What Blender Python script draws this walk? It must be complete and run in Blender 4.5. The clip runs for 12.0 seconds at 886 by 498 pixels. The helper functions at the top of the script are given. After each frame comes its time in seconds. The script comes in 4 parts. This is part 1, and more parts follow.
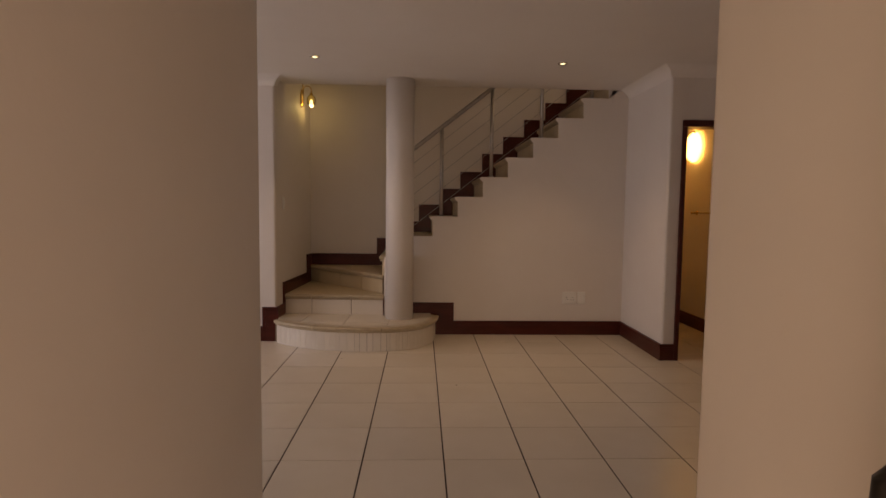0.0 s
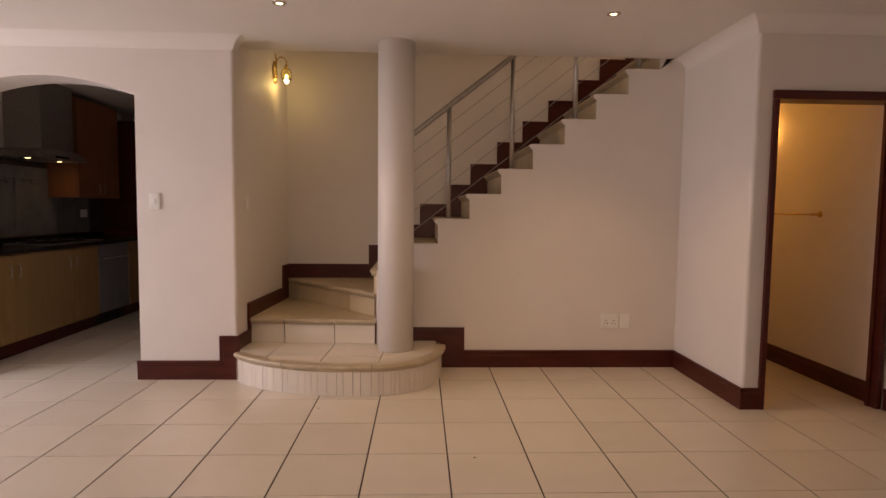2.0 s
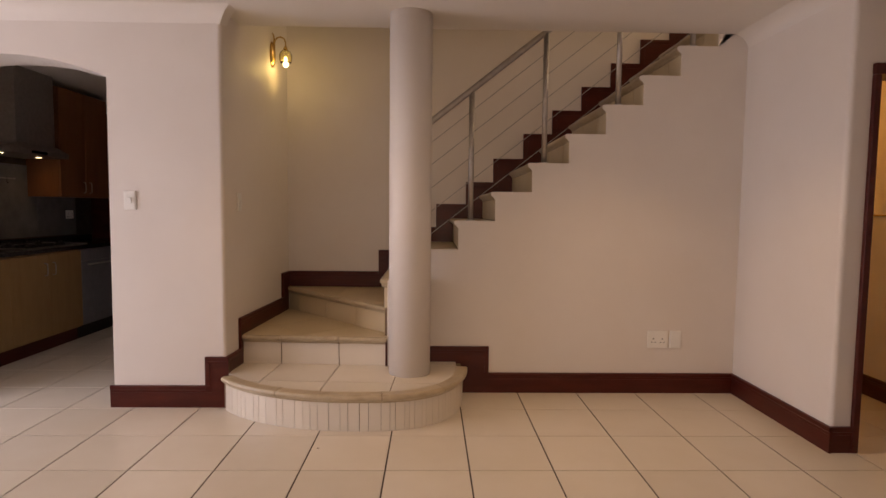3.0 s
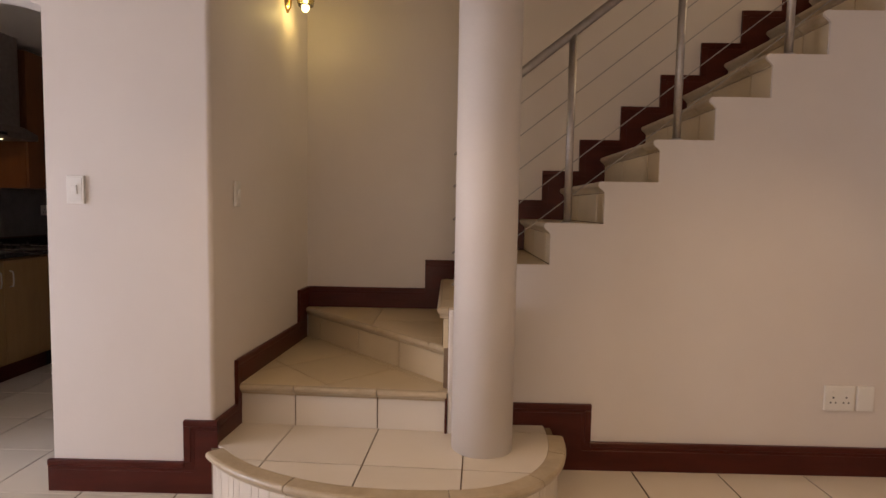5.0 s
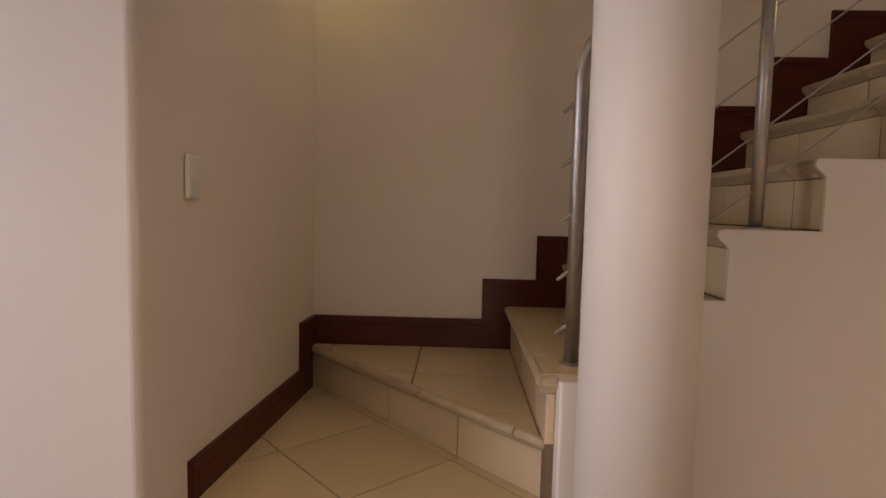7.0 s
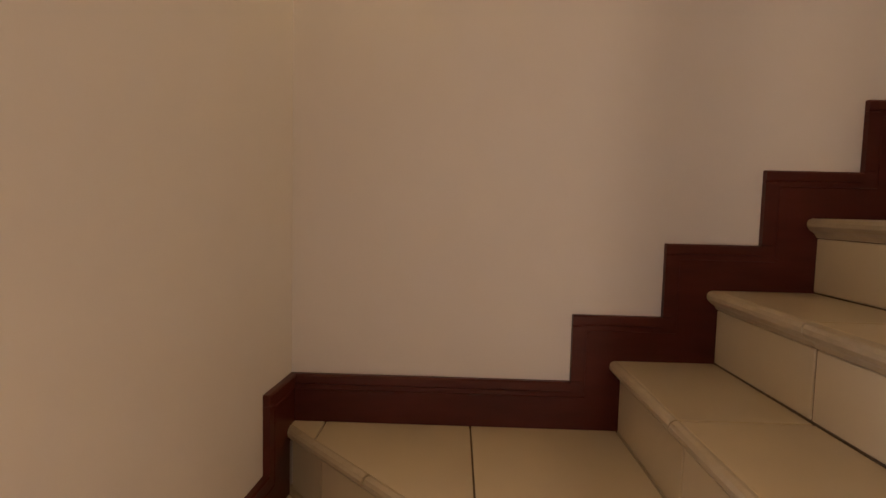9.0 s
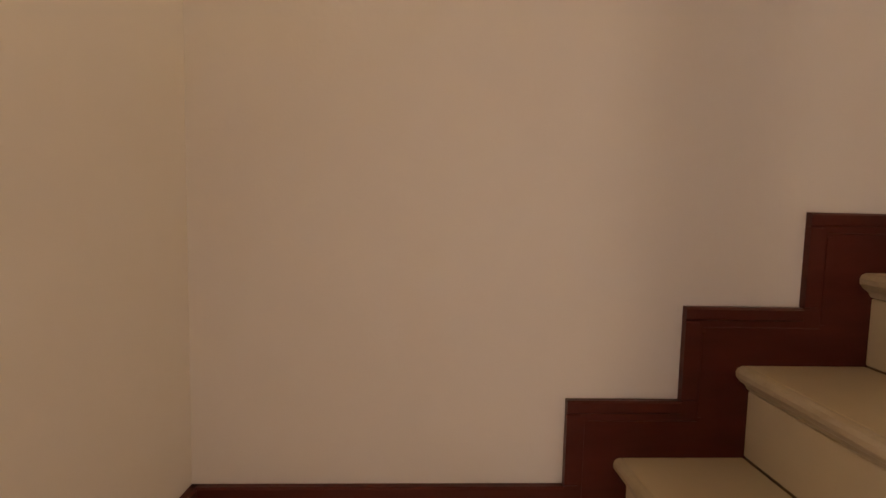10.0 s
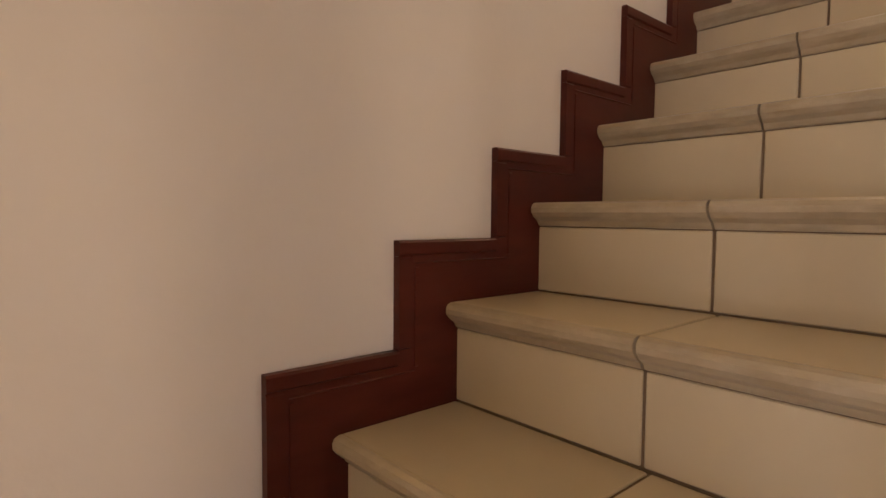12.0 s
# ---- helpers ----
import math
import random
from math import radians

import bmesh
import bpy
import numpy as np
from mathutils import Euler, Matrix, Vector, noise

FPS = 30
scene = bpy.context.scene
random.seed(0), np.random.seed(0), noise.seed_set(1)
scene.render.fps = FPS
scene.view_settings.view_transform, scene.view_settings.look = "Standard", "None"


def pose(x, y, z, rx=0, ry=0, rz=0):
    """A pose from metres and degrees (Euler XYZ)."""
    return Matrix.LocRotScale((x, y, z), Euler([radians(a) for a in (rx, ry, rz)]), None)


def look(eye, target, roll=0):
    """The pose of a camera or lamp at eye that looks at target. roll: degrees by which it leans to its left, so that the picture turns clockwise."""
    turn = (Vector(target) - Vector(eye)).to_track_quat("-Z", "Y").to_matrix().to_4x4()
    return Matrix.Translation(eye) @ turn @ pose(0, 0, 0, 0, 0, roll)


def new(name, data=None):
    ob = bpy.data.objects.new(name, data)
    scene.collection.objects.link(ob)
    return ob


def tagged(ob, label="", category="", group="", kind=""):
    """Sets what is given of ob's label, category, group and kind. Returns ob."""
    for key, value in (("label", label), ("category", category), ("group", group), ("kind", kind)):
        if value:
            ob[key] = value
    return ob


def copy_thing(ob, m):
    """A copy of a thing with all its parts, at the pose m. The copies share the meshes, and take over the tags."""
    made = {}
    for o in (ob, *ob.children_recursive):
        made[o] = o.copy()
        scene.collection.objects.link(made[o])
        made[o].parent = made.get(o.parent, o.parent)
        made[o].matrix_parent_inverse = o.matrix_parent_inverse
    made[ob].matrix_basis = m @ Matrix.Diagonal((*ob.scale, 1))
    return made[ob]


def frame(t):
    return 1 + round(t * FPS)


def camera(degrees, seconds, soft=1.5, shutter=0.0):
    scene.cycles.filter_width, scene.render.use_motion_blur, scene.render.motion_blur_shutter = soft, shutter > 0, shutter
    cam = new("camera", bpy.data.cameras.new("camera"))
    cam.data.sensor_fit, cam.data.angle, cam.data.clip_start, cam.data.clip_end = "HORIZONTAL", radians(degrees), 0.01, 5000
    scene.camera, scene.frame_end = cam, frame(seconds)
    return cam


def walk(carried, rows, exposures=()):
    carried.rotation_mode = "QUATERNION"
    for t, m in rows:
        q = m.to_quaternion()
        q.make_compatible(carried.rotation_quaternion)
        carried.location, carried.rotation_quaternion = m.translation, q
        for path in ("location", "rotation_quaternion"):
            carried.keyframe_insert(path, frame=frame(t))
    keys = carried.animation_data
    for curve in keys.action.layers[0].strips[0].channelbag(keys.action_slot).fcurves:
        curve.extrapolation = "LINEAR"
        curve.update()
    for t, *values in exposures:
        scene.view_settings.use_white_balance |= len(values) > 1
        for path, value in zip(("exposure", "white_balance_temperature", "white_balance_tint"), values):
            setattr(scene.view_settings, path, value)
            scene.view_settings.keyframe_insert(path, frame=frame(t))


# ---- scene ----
cam = camera(77.3, 12.0)
PATH = [
    (0, (0.154, 0.789, 1.262), (0.233, 2.783, 1.115), 0.7),
    (0.5, (0.145, 1.079, 1.26), (0.219, 3.072, 1.116), 0.7),
    (1, (0.16, 1.365, 1.26), (0.235, 3.359, 1.118), 0.7),
    (1.5, (0.143, 1.678, 1.262), (0.222, 3.671, 1.114), 0.7),
    (2, (0.132, 1.961, 1.261), (0.213, 3.954, 1.115), 0.6),
    (2.5, (0.134, 2.266, 1.266), (0.205, 4.259, 1.12), 0.6),
    (3, (0.078, 2.565, 1.254), (0.123, 4.559, 1.112), 0.6),
    (5, (-0.208, 3.733, 1.242), (-0.233, 5.727, 1.094), 1.0),
    (5.5, (-0.254, 4.02, 1.228), (-0.283, 6.014, 1.081), 1.2),
    (6, (-0.315, 4.307, 1.222), (-0.355, 6.301, 1.076), 1.2),
    (6.5, (-0.416, 4.572, 1.225), (-0.466, 6.566, 1.074), 1.2),
    (7, (-0.481, 4.819, 1.225), (-0.535, 6.812, 1.072), 1.3),
    (7.2, (-0.509, 4.945, 1.237), (-0.553, 6.936, 1.054), 1.5),
    (8.8, (-0.722, 5.747, 1.212), (-0.73, 7.738, 1.022), 1.5),
    (9, (-0.69, 5.818, 1.184), (-0.734, 7.812, 1.035), 1.4),
    (9.5, (-0.685, 6.009, 1.199), (-0.72, 8.004, 1.051), 1.4),
    (10, (-0.685, 6.207, 1.313), (-0.587, 8.196, 1.133), 1.3),
    (10.5, (-0.675, 6.319, 1.337), (-0.209, 8.259, 1.187), 1.9),
    (11, (-0.598, 6.406, 1.345), (0.169, 8.247, 1.198), 1.9),
    (11.5, (-0.521, 6.473, 1.336), (0.54, 8.165, 1.231), 1.1),
    (12, (-0.472, 6.514, 1.345), (0.851, 8.01, 1.23), 0.5),
]
walk(cam, [(t, look(eye, aim, roll)) for t, eye, aim, roll in PATH],
     [(0, -0.93, 7150, 16), (0.5, -0.82, 7500, 21), (1.0, -0.6, 7500, 22), (1.5, -0.35, 7250, 20), (2.5, -0.1, 7000, 18), (5.0, -0.07, 6600, 13),
      (6.0, -0.2, 6600, 13), (7.2, -0.15, 6600, 13), (8.8, 0.42, 6950, 15), (10.5, 0.72, 6700, 13), (12, 0.98, 6550, 12)])

# ---- world and large lights ----
world = bpy.data.worlds.new("world")
scene.world = world
world.use_nodes = True
wn = world.node_tree.nodes
sky = wn.new("ShaderNodeTexSky")
sky.sky_type = 'NISHITA'
sky.sun_disc = False
sky.sun_elevation = radians(38)
sky.sun_rotation = radians(200)
wn["Background"].inputs["Strength"].default_value = 0.1
world.node_tree.links.new(sky.outputs[0], wn["Background"].inputs["Color"])


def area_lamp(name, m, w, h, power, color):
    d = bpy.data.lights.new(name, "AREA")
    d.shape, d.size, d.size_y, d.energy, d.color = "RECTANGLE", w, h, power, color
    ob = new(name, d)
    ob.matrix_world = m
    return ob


def point_lamp(name, p, power, color, radius=0.03):
    d = bpy.data.lights.new(name, "POINT")
    d.energy, d.color, d.shadow_soft_size = power, color, radius
    ob = new(name, d)
    ob.location = p
    return ob


def spot_lamp(name, p, aim, power, color, angle=95, blend=0.8):
    d = bpy.data.lights.new(name, "SPOT")
    d.energy, d.color, d.spot_size, d.spot_blend, d.shadow_soft_size = power, color, radians(angle), blend, 0.025
    ob = new(name, d)
    ob.matrix_world = look(p, aim)
    return ob


WARM = (1.0, 0.60, 0.26)
# daylight through the living room's glass door and the upper landing's window
area_lamp("window_daylight", look((-5.0, 4.5, 1.08), (0, 4.2, -1.0)), 2.3, 1.9, 88, (0.93, 0.92, 1.08))
area_lamp("landing_daylight", look((4.2, 6.9, 4.0), (0.5, 6.9, 2.4)), 0.9, 1.2, 29, (1.0, 0.77, 0.47))
# unseen warm lamp added behind the camera to fill the passage and room
area_lamp("entrance_fill", look((0.1, 0.0, 1.05), (0.1, 1.2, 0.35)), 0.8, 1.9, 27, (1.0, 0.76, 0.57))
spot_lamp("downlight_glow", (-0.711, 5.360, 2.43), (-0.711, 5.360, 0), 30, (1.0, 0.66, 0.34), 100, 1.0)
spot_lamp("downlight_glow", (1.302, 5.400, 2.43), (1.302, 5.400, 0), 44, (1.0, 0.66, 0.34), 100, 1.0)
point_lamp("wall_lamp_glow", (-1.054, 6.96, 2.325), 1.1, (1.0, 0.73, 0.24), 0.02)
spot_lamp("hood_glow", (-3.6, 7.42, 1.69), (-3.6, 7.42, 0), 0.5, WARM, 110)
spot_lamp("hood_glow", (-3.6, 7.885, 1.69), (-3.62, 7.94, 0), 0.7, WARM, 130)

# ---- materials ----


def material(name, color, rough=0.6, metal=0.0, color2=None, scale=6.0, bump=0.0, bump_scale=60.0, spec=0.5,
             emit=None, strength=0.0, random_tint=0.0, stretch=(1, 1, 1), rough_var=0.0, coat=0.0, detail=4.0):
    m = bpy.data.materials.new(name)
    m.use_nodes = True
    n, l = m.node_tree.nodes, m.node_tree.links
    b = n["Principled BSDF"]
    b.inputs["Base Color"].default_value = (*color, 1)
    b.inputs["Roughness"].default_value = rough
    b.inputs["Metallic"].default_value = metal
    b.inputs["Specular IOR Level"].default_value = spec
    b.inputs["Coat Weight"].default_value = coat
    b.inputs["Coat Roughness"].default_value = 0.12
    tc = n.new("ShaderNodeTexCoord")
    mp = n.new("ShaderNodeMapping")
    mp.inputs["Scale"].default_value = stretch
    l.new(tc.outputs["Object"], mp.inputs["Vector"])
    vec = mp.outputs["Vector"]
    if random_tint:
        oi = n.new("ShaderNodeObjectInfo")
        add = n.new("ShaderNodeVectorMath")
        add.operation = "MULTIPLY_ADD"
        add.inputs[1].default_value = (1, 1, 1)
        comb = n.new("ShaderNodeCombineXYZ")
        mul = n.new("ShaderNodeMath")
        mul.operation = "MULTIPLY"
        mul.inputs[1].default_value = 53.0
        l.new(oi.outputs["Random"], mul.inputs[0])
        for i in range(3):
            l.new(mul.outputs[0], comb.inputs[i])
        l.new(vec, add.inputs[0])
        l.new(comb.outputs[0], add.inputs[2])
        vec = add.outputs[0]
    if color2:
        big = n.new("ShaderNodeTexNoise")
        big.inputs["Scale"].default_value, big.inputs["Detail"].default_value = scale, detail
        big.inputs["Roughness"].default_value = 0.62
        l.new(vec, big.inputs["Vector"])
        ramp = n.new("ShaderNodeValToRGB")
        ramp.color_ramp.elements[0].position, ramp.color_ramp.elements[1].position = 0.32, 0.70
        ramp.color_ramp.elements[0].color = (*color, 1)
        ramp.color_ramp.elements[1].color = (*color2, 1)
        l.new(big.outputs["Fac"], ramp.inputs["Fac"])
        out = ramp.outputs["Color"]
        if random_tint:
            hsv = n.new("ShaderNodeHueSaturation")
            mr = n.new("ShaderNodeMapRange")
            mr.inputs["To Min"].default_value, mr.inputs["To Max"].default_value = 1 - random_tint, 1 + random_tint
            l.new(oi.outputs["Random"], mr.inputs["Value"])
            l.new(mr.outputs["Result"], hsv.inputs["Value"])
            l.new(out, hsv.inputs["Color"])
            out = hsv.outputs["Color"]
        l.new(out, b.inputs["Base Color"])
        if rough_var:
            mr2 = n.new("ShaderNodeMapRange")
            mr2.inputs["From Min"].default_value, mr2.inputs["From Max"].default_value = 0.3, 0.7
            mr2.inputs["To Min"].default_value, mr2.inputs["To Max"].default_value = rough - rough_var, rough + rough_var
            l.new(big.outputs["Fac"], mr2.inputs["Value"])
            l.new(mr2.outputs["Result"], b.inputs["Roughness"])
    if bump:
        fine = n.new("ShaderNodeTexNoise")
        fine.inputs["Scale"].default_value, fine.inputs["Detail"].default_value = bump_scale, 3
        l.new(vec, fine.inputs["Vector"])
        bp = n.new("ShaderNodeBump")
        bp.inputs["Strength"].default_value, bp.inputs["Distance"].default_value = bump, 0.004
        l.new(fine.outputs["Fac"], bp.inputs["Height"])
        l.new(bp.outputs["Normal"], b.inputs["Normal"])
    if emit:
        b.inputs["Emission Color"].default_value = (*emit, 1)
        b.inputs["Emission Strength"].default_value = strength
    return m


PAINT = material("wall_paint", (0.72, 0.655, 0.585), 0.55, color2=(0.76, 0.70, 0.63), scale=1.3, bump=0.13, bump_scale=45)
PAINT_CEILING = material("ceiling_paint", (0.74, 0.68, 0.61), 0.7, color2=(0.78, 0.73, 0.66), scale=0.9, bump=0.12, bump_scale=35)
TILE = material("floor_tile", (0.71, 0.63, 0.51), 0.27, color2=(0.74, 0.665, 0.55), scale=3.2, bump=0.012, bump_scale=90,
                random_tint=0.035, detail=2.5)
# same tile as the floor, colour yellowed and darkened for the stairwell's lamplight
LAMPLIT_TILE = material("lamplit_tile", (0.575, 0.465, 0.300), 0.3, color2=(0.62, 0.505, 0.323), scale=4, bump=0.012, bump_scale=90,
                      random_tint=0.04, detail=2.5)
NOSING = material("nosing_tile", (0.40, 0.312, 0.197), 0.38, color2=(0.52, 0.425, 0.285), scale=11, bump=0.2, bump_scale=60,
                  random_tint=0.06, stretch=(1, 1, 2.5), rough_var=0.08)
GROUT = material("grout", (0.045, 0.028, 0.017), 0.9, color2=(0.075, 0.05, 0.033), scale=14, bump=0.3, bump_scale=160)
MAHOGANY = material("mahogany", (0.062, 0.0105, 0.0064), 0.33, color2=(0.090, 0.0170, 0.0100), scale=3, bump=0.05, bump_scale=30,
                    stretch=(1.2, 1.2, 5), coat=0.0, rough_var=0.04, spec=0.24, detail=3)
STEEL = material("brushed_steel", (0.40, 0.37, 0.34), 0.42, 1.0, color2=(0.49, 0.46, 0.43), scale=30, bump=0.05, bump_scale=120)
BRASS = material("brass", (0.72, 0.50, 0.17), 0.24, 1.0, color2=(0.60, 0.40, 0.13), scale=25)
WHITE_PLASTIC = material("white_plastic", (0.80, 0.77, 0.70), 0.35, color2=(0.82, 0.79, 0.73), scale=20)
DARK_HOLE = material("dark_slot", (0.02, 0.018, 0.016), 0.7)
BULB = material("lit_bulb", (1, 0.9, 0.7), 0.4, emit=(1.0, 0.78, 0.42), strength=6.0)
OPAL = material("lit_opal_glass", (1, 0.92, 0.75), 0.3, emit=(1.0, 0.50, 0.11), strength=19)
CHROME = material("chrome", (0.72, 0.70, 0.68), 0.12, 1.0, color2=(0.66, 0.64, 0.62), scale=30)
CABINET = material("maple_veneer", (0.27, 0.155, 0.055), 0.42, color2=(0.33, 0.20, 0.08), scale=4, stretch=(3, 3, 0.6), bump=0.06, bump_scale=40)
CHERRY = material("cherry_veneer", (0.20, 0.075, 0.026), 0.42, color2=(0.25, 0.10, 0.036), scale=4, stretch=(3, 3, 0.6), bump=0.05, bump_scale=40)
GRANITE = material("black_granite", (0.010, 0.009, 0.009), 0.16, color2=(0.045, 0.04, 0.038), scale=70, detail=6)
BLACK_GLASS = material("black_glass", (0.012, 0.012, 0.013), 0.08, color2=(0.016, 0.016, 0.017), scale=10)
SPLASH = material("splashback_tile", (0.16, 0.155, 0.15), 0.16, color2=(0.23, 0.225, 0.21), scale=6, bump=0.05, random_tint=0.08)
GROUT_STAIR = material("stair_grout", (0.17, 0.11, 0.065), 0.9, color2=(0.22, 0.15, 0.09), scale=14, bump=0.2, bump_scale=160)
DARK_STEEL = material("dark_steel", (0.15, 0.15, 0.16), 0.34, color2=(0.19, 0.19, 0.20), scale=12, bump=0.03, bump_scale=120)
DARK_IRON = material("dark_bronze", (0.018, 0.014, 0.012), 0.35, 0.6, color2=(0.03, 0.024, 0.02), scale=30)
DIRT = material("dirt", (0.16, 0.11, 0.07), 0.9, color2=(0.2, 0.14, 0.09), scale=200)
FRAME_WHITE = material("window_paint", (0.75, 0.72, 0.68), 0.4, color2=(0.78, 0.75, 0.72), scale=10)
GARDEN = material("garden_ground", (0.06, 0.08, 0.03), 0.9, color2=(0.10, 0.11, 0.05), scale=0.7, bump=0.4, bump_scale=5)


def glass_material(name, color, rough):
    m = bpy.data.materials.new(name)
    m.use_nodes = True
    b = m.node_tree.nodes["Principled BSDF"]
    b.inputs["Base Color"].default_value = (*color, 1)
    b.inputs["Roughness"].default_value = rough
    b.inputs["Transmission Weight"].default_value = 1.0
    b.inputs["IOR"].default_value = 1.45
    return m


GLASS = glass_material("clear_glass", (0.96, 0.95, 0.90), 0.02)
AMBER_GLASS = glass_material("ribbed_glass", (1.0, 0.93, 0.58), 0.22)

# ---- mesh helpers ----


def mesh_from(bm, name, mat, smooth=False):
    bmesh.ops.recalc_face_normals(bm, faces=bm.faces)
    me = bpy.data.meshes.new(name)
    bm.to_mesh(me)
    bm.free()
    me.materials.append(mat)
    if smooth:
        for p in me.polygons:
            p.use_smooth = True
    return me


def part(name, bm, mat, parent=None, label="", smooth=False):
    ob = new(name, mesh_from(bm, name, mat, smooth))
    if parent is not None:
        ob.parent = parent
    if label:
        ob["label"] = label
    return ob


def thing(name, label, category, group="", kind="", at=(0, 0, 0)):
    ob = new(name)
    ob.location = at
    ob.empty_display_size = 0.05
    return tagged(ob, label, category, group, kind)


def add_box(bm, x0, x1, y0, y1, z0, z1, bevel=0.0, segments=2):
    v = bmesh.ops.create_cube(bm, size=1)["verts"]
    for p in v:
        p.co = ((x0 + x1) / 2 + p.co.x * (x1 - x0), (y0 + y1) / 2 + p.co.y * (y1 - y0), (z0 + z1) / 2 + p.co.z * (z1 - z0))
    if bevel:
        e = list({e for p in v for e in p.link_edges})
        bmesh.ops.bevel(bm, geom=e, offset=bevel, segments=segments, affect="EDGES", profile=0.5)
    return bm


def box(*a, **k):
    return add_box(bmesh.new(), *a, **k)


def add_prism(bm, outline, place, d0, d1):
    """A flat outline of (u, v) points, pulled from depth d0 to d1; place(u, v, d) gives the point in the world."""
    a = [bm.verts.new(place(u, v, d0)) for u, v in outline]
    b = [bm.verts.new(place(u, v, d1)) for u, v in outline]
    n = len(outline)
    bm.faces.new(a)
    bm.faces.new(b[::-1])
    for i in range(n):
        bm.faces.new((a[i], b[i], b[(i + 1) % n], a[(i + 1) % n]))
    return bm


def prism(outline, place, d0, d1):
    return add_prism(bmesh.new(), outline, place, d0, d1)


def add_tube(bm, points, radius, sides=12, cap=True):
    """A round tube along points; radius: one number, or one for each point."""
    pts = [Vector(p) for p in points]
    rad = radius if isinstance(radius, (list, tuple)) else [radius] * len(pts)
    rings = []
    side = None
    for i, p in enumerate(pts):
        a, b = pts[max(i - 1, 0)], pts[min(i + 1, len(pts) - 1)]
        t = (b - a).normalized()
        if side is None:
            side = t.orthogonal().normalized()
        side = (side - t * side.dot(t)).normalized()
        up = t.cross(side)
        rings.append([bm.verts.new(p + rad[i] * (math.cos(s) * side + math.sin(s) * up))
                      for s in (2 * math.pi * j / sides for j in range(sides))])
    for r0, r1 in zip(rings, rings[1:]):
        for j in range(sides):
            bm.faces.new((r0[j], r0[(j + 1) % sides], r1[(j + 1) % sides], r1[j]))
    if cap:
        bm.faces.new(rings[0][::-1])
        bm.faces.new(rings[-1])
    return bm


def tube(*a, **k):
    return add_tube(bmesh.new(), *a, **k)


def add_lathe(bm, profile, m=Matrix(), sides=32, close=False):
    """A profile of (radius, height) turned about the z axis of the pose m."""
    rings = []
    for r, z in profile:
        if r < 1e-5:
            rings.append([bm.verts.new(m @ Vector((0, 0, z)))])
        else:
            rings.append([bm.verts.new(m @ Vector((r * math.cos(a), r * math.sin(a), z)))
                          for a in (2 * math.pi * j / sides for j in range(sides))])
    for a, b in zip(rings, rings[1:]):
        for j in range(sides):
            k = (j + 1) % sides
            if len(a) == 1 and len(b) == 1:
                continue
            if len(a) == 1:
                bm.faces.new((a[0], b[j], b[k]))
            elif len(b) == 1:
                bm.faces.new((a[j], a[k], b[0]))
            else:
                bm.faces.new((a[j], a[k], b[k], b[j]))
    return bm


def lathe(*a, **k):
    return add_lathe(bmesh.new(), *a, **k)


def structure(name, bm, mat, label, category="wall", smooth=False):
    return tagged(part(name, bm, mat, None, "", smooth), label, category, kind="structure")


# ---- the plan ----
CEIL = 2.46          # ceiling of the ground floor
RISE, GO = 0.1975, 0.2505   # the stairs
FLOOR = -0.022       # the first step is a little higher than the rest
SKIRT = 0.117
Y_KITCHEN = 6.064     # front of the kitchen wall
Y_SIDE = 6.37        # front of the wall under the flight
Y_BACK = 7.321        # back wall of the stairwell
X_STAIR = -1.136     # left wall of the stairwell
X_BLOCK = 2.222       # side of the wall beside the bathroom door
Y_DOOR = 5.408        # bathroom door wall
X_RIGHT = 3.17
X_WINDOW = -5.1
X_KITCHEN = -3.85
Y_KITCHEN_BACK = 9.6


def nose_x(k):
    return -0.263 + GO * (k - 4)


def tread_z(k):
    """Height of tread k of the flight, whose risers grow a little on the way up."""
    return k * RISE - 0.010 + 0.0022 * (k - 4)


LEAN = 0.066         # the stairwell's left wall is a little out of square


def skew(bm):
    """Turns what was built along the left wall of the stairwell to that wall's true line."""
    for v in bm.verts:
        v.co.x += (v.co.y - Y_BACK) * LEAN
    return bm


X_CORNER = X_STAIR + (Y_KITCHEN - Y_BACK) * LEAN


def floor_place(u, v, d):
    return (u, v, d)


def wall_y(y):
    """Outline in x and z, depth along y from the plane y, towards the viewer."""
    return lambda u, v, d: (u, y - d, v)


def wall_x(x, sign):
    """Outline in y and z, depth along x from the plane x."""
    return lambda u, v, d: (x + sign * d, u, v)


# ---- walls ----
def rounded_box(x0, x1, y0, y1, z0, z1, corners, radius=0.018):
    """A box with some upright edges worn round; corners: (x, y) of those edges."""
    bm = box(x0, x1, y0, y1, z0, z1)
    e = [e for e in bm.edges if abs(e.verts[0].co.z - e.verts[1].co.z) > 0.5
         and any(abs(e.verts[0].co.x - c[0]) < 1e-4 and abs(e.verts[0].co.y - c[1]) < 1e-4 for c in corners)]
    if e:
        bmesh.ops.bevel(bm, geom=e, offset=radius, segments=4, affect="EDGES", profile=0.5)
    return bm


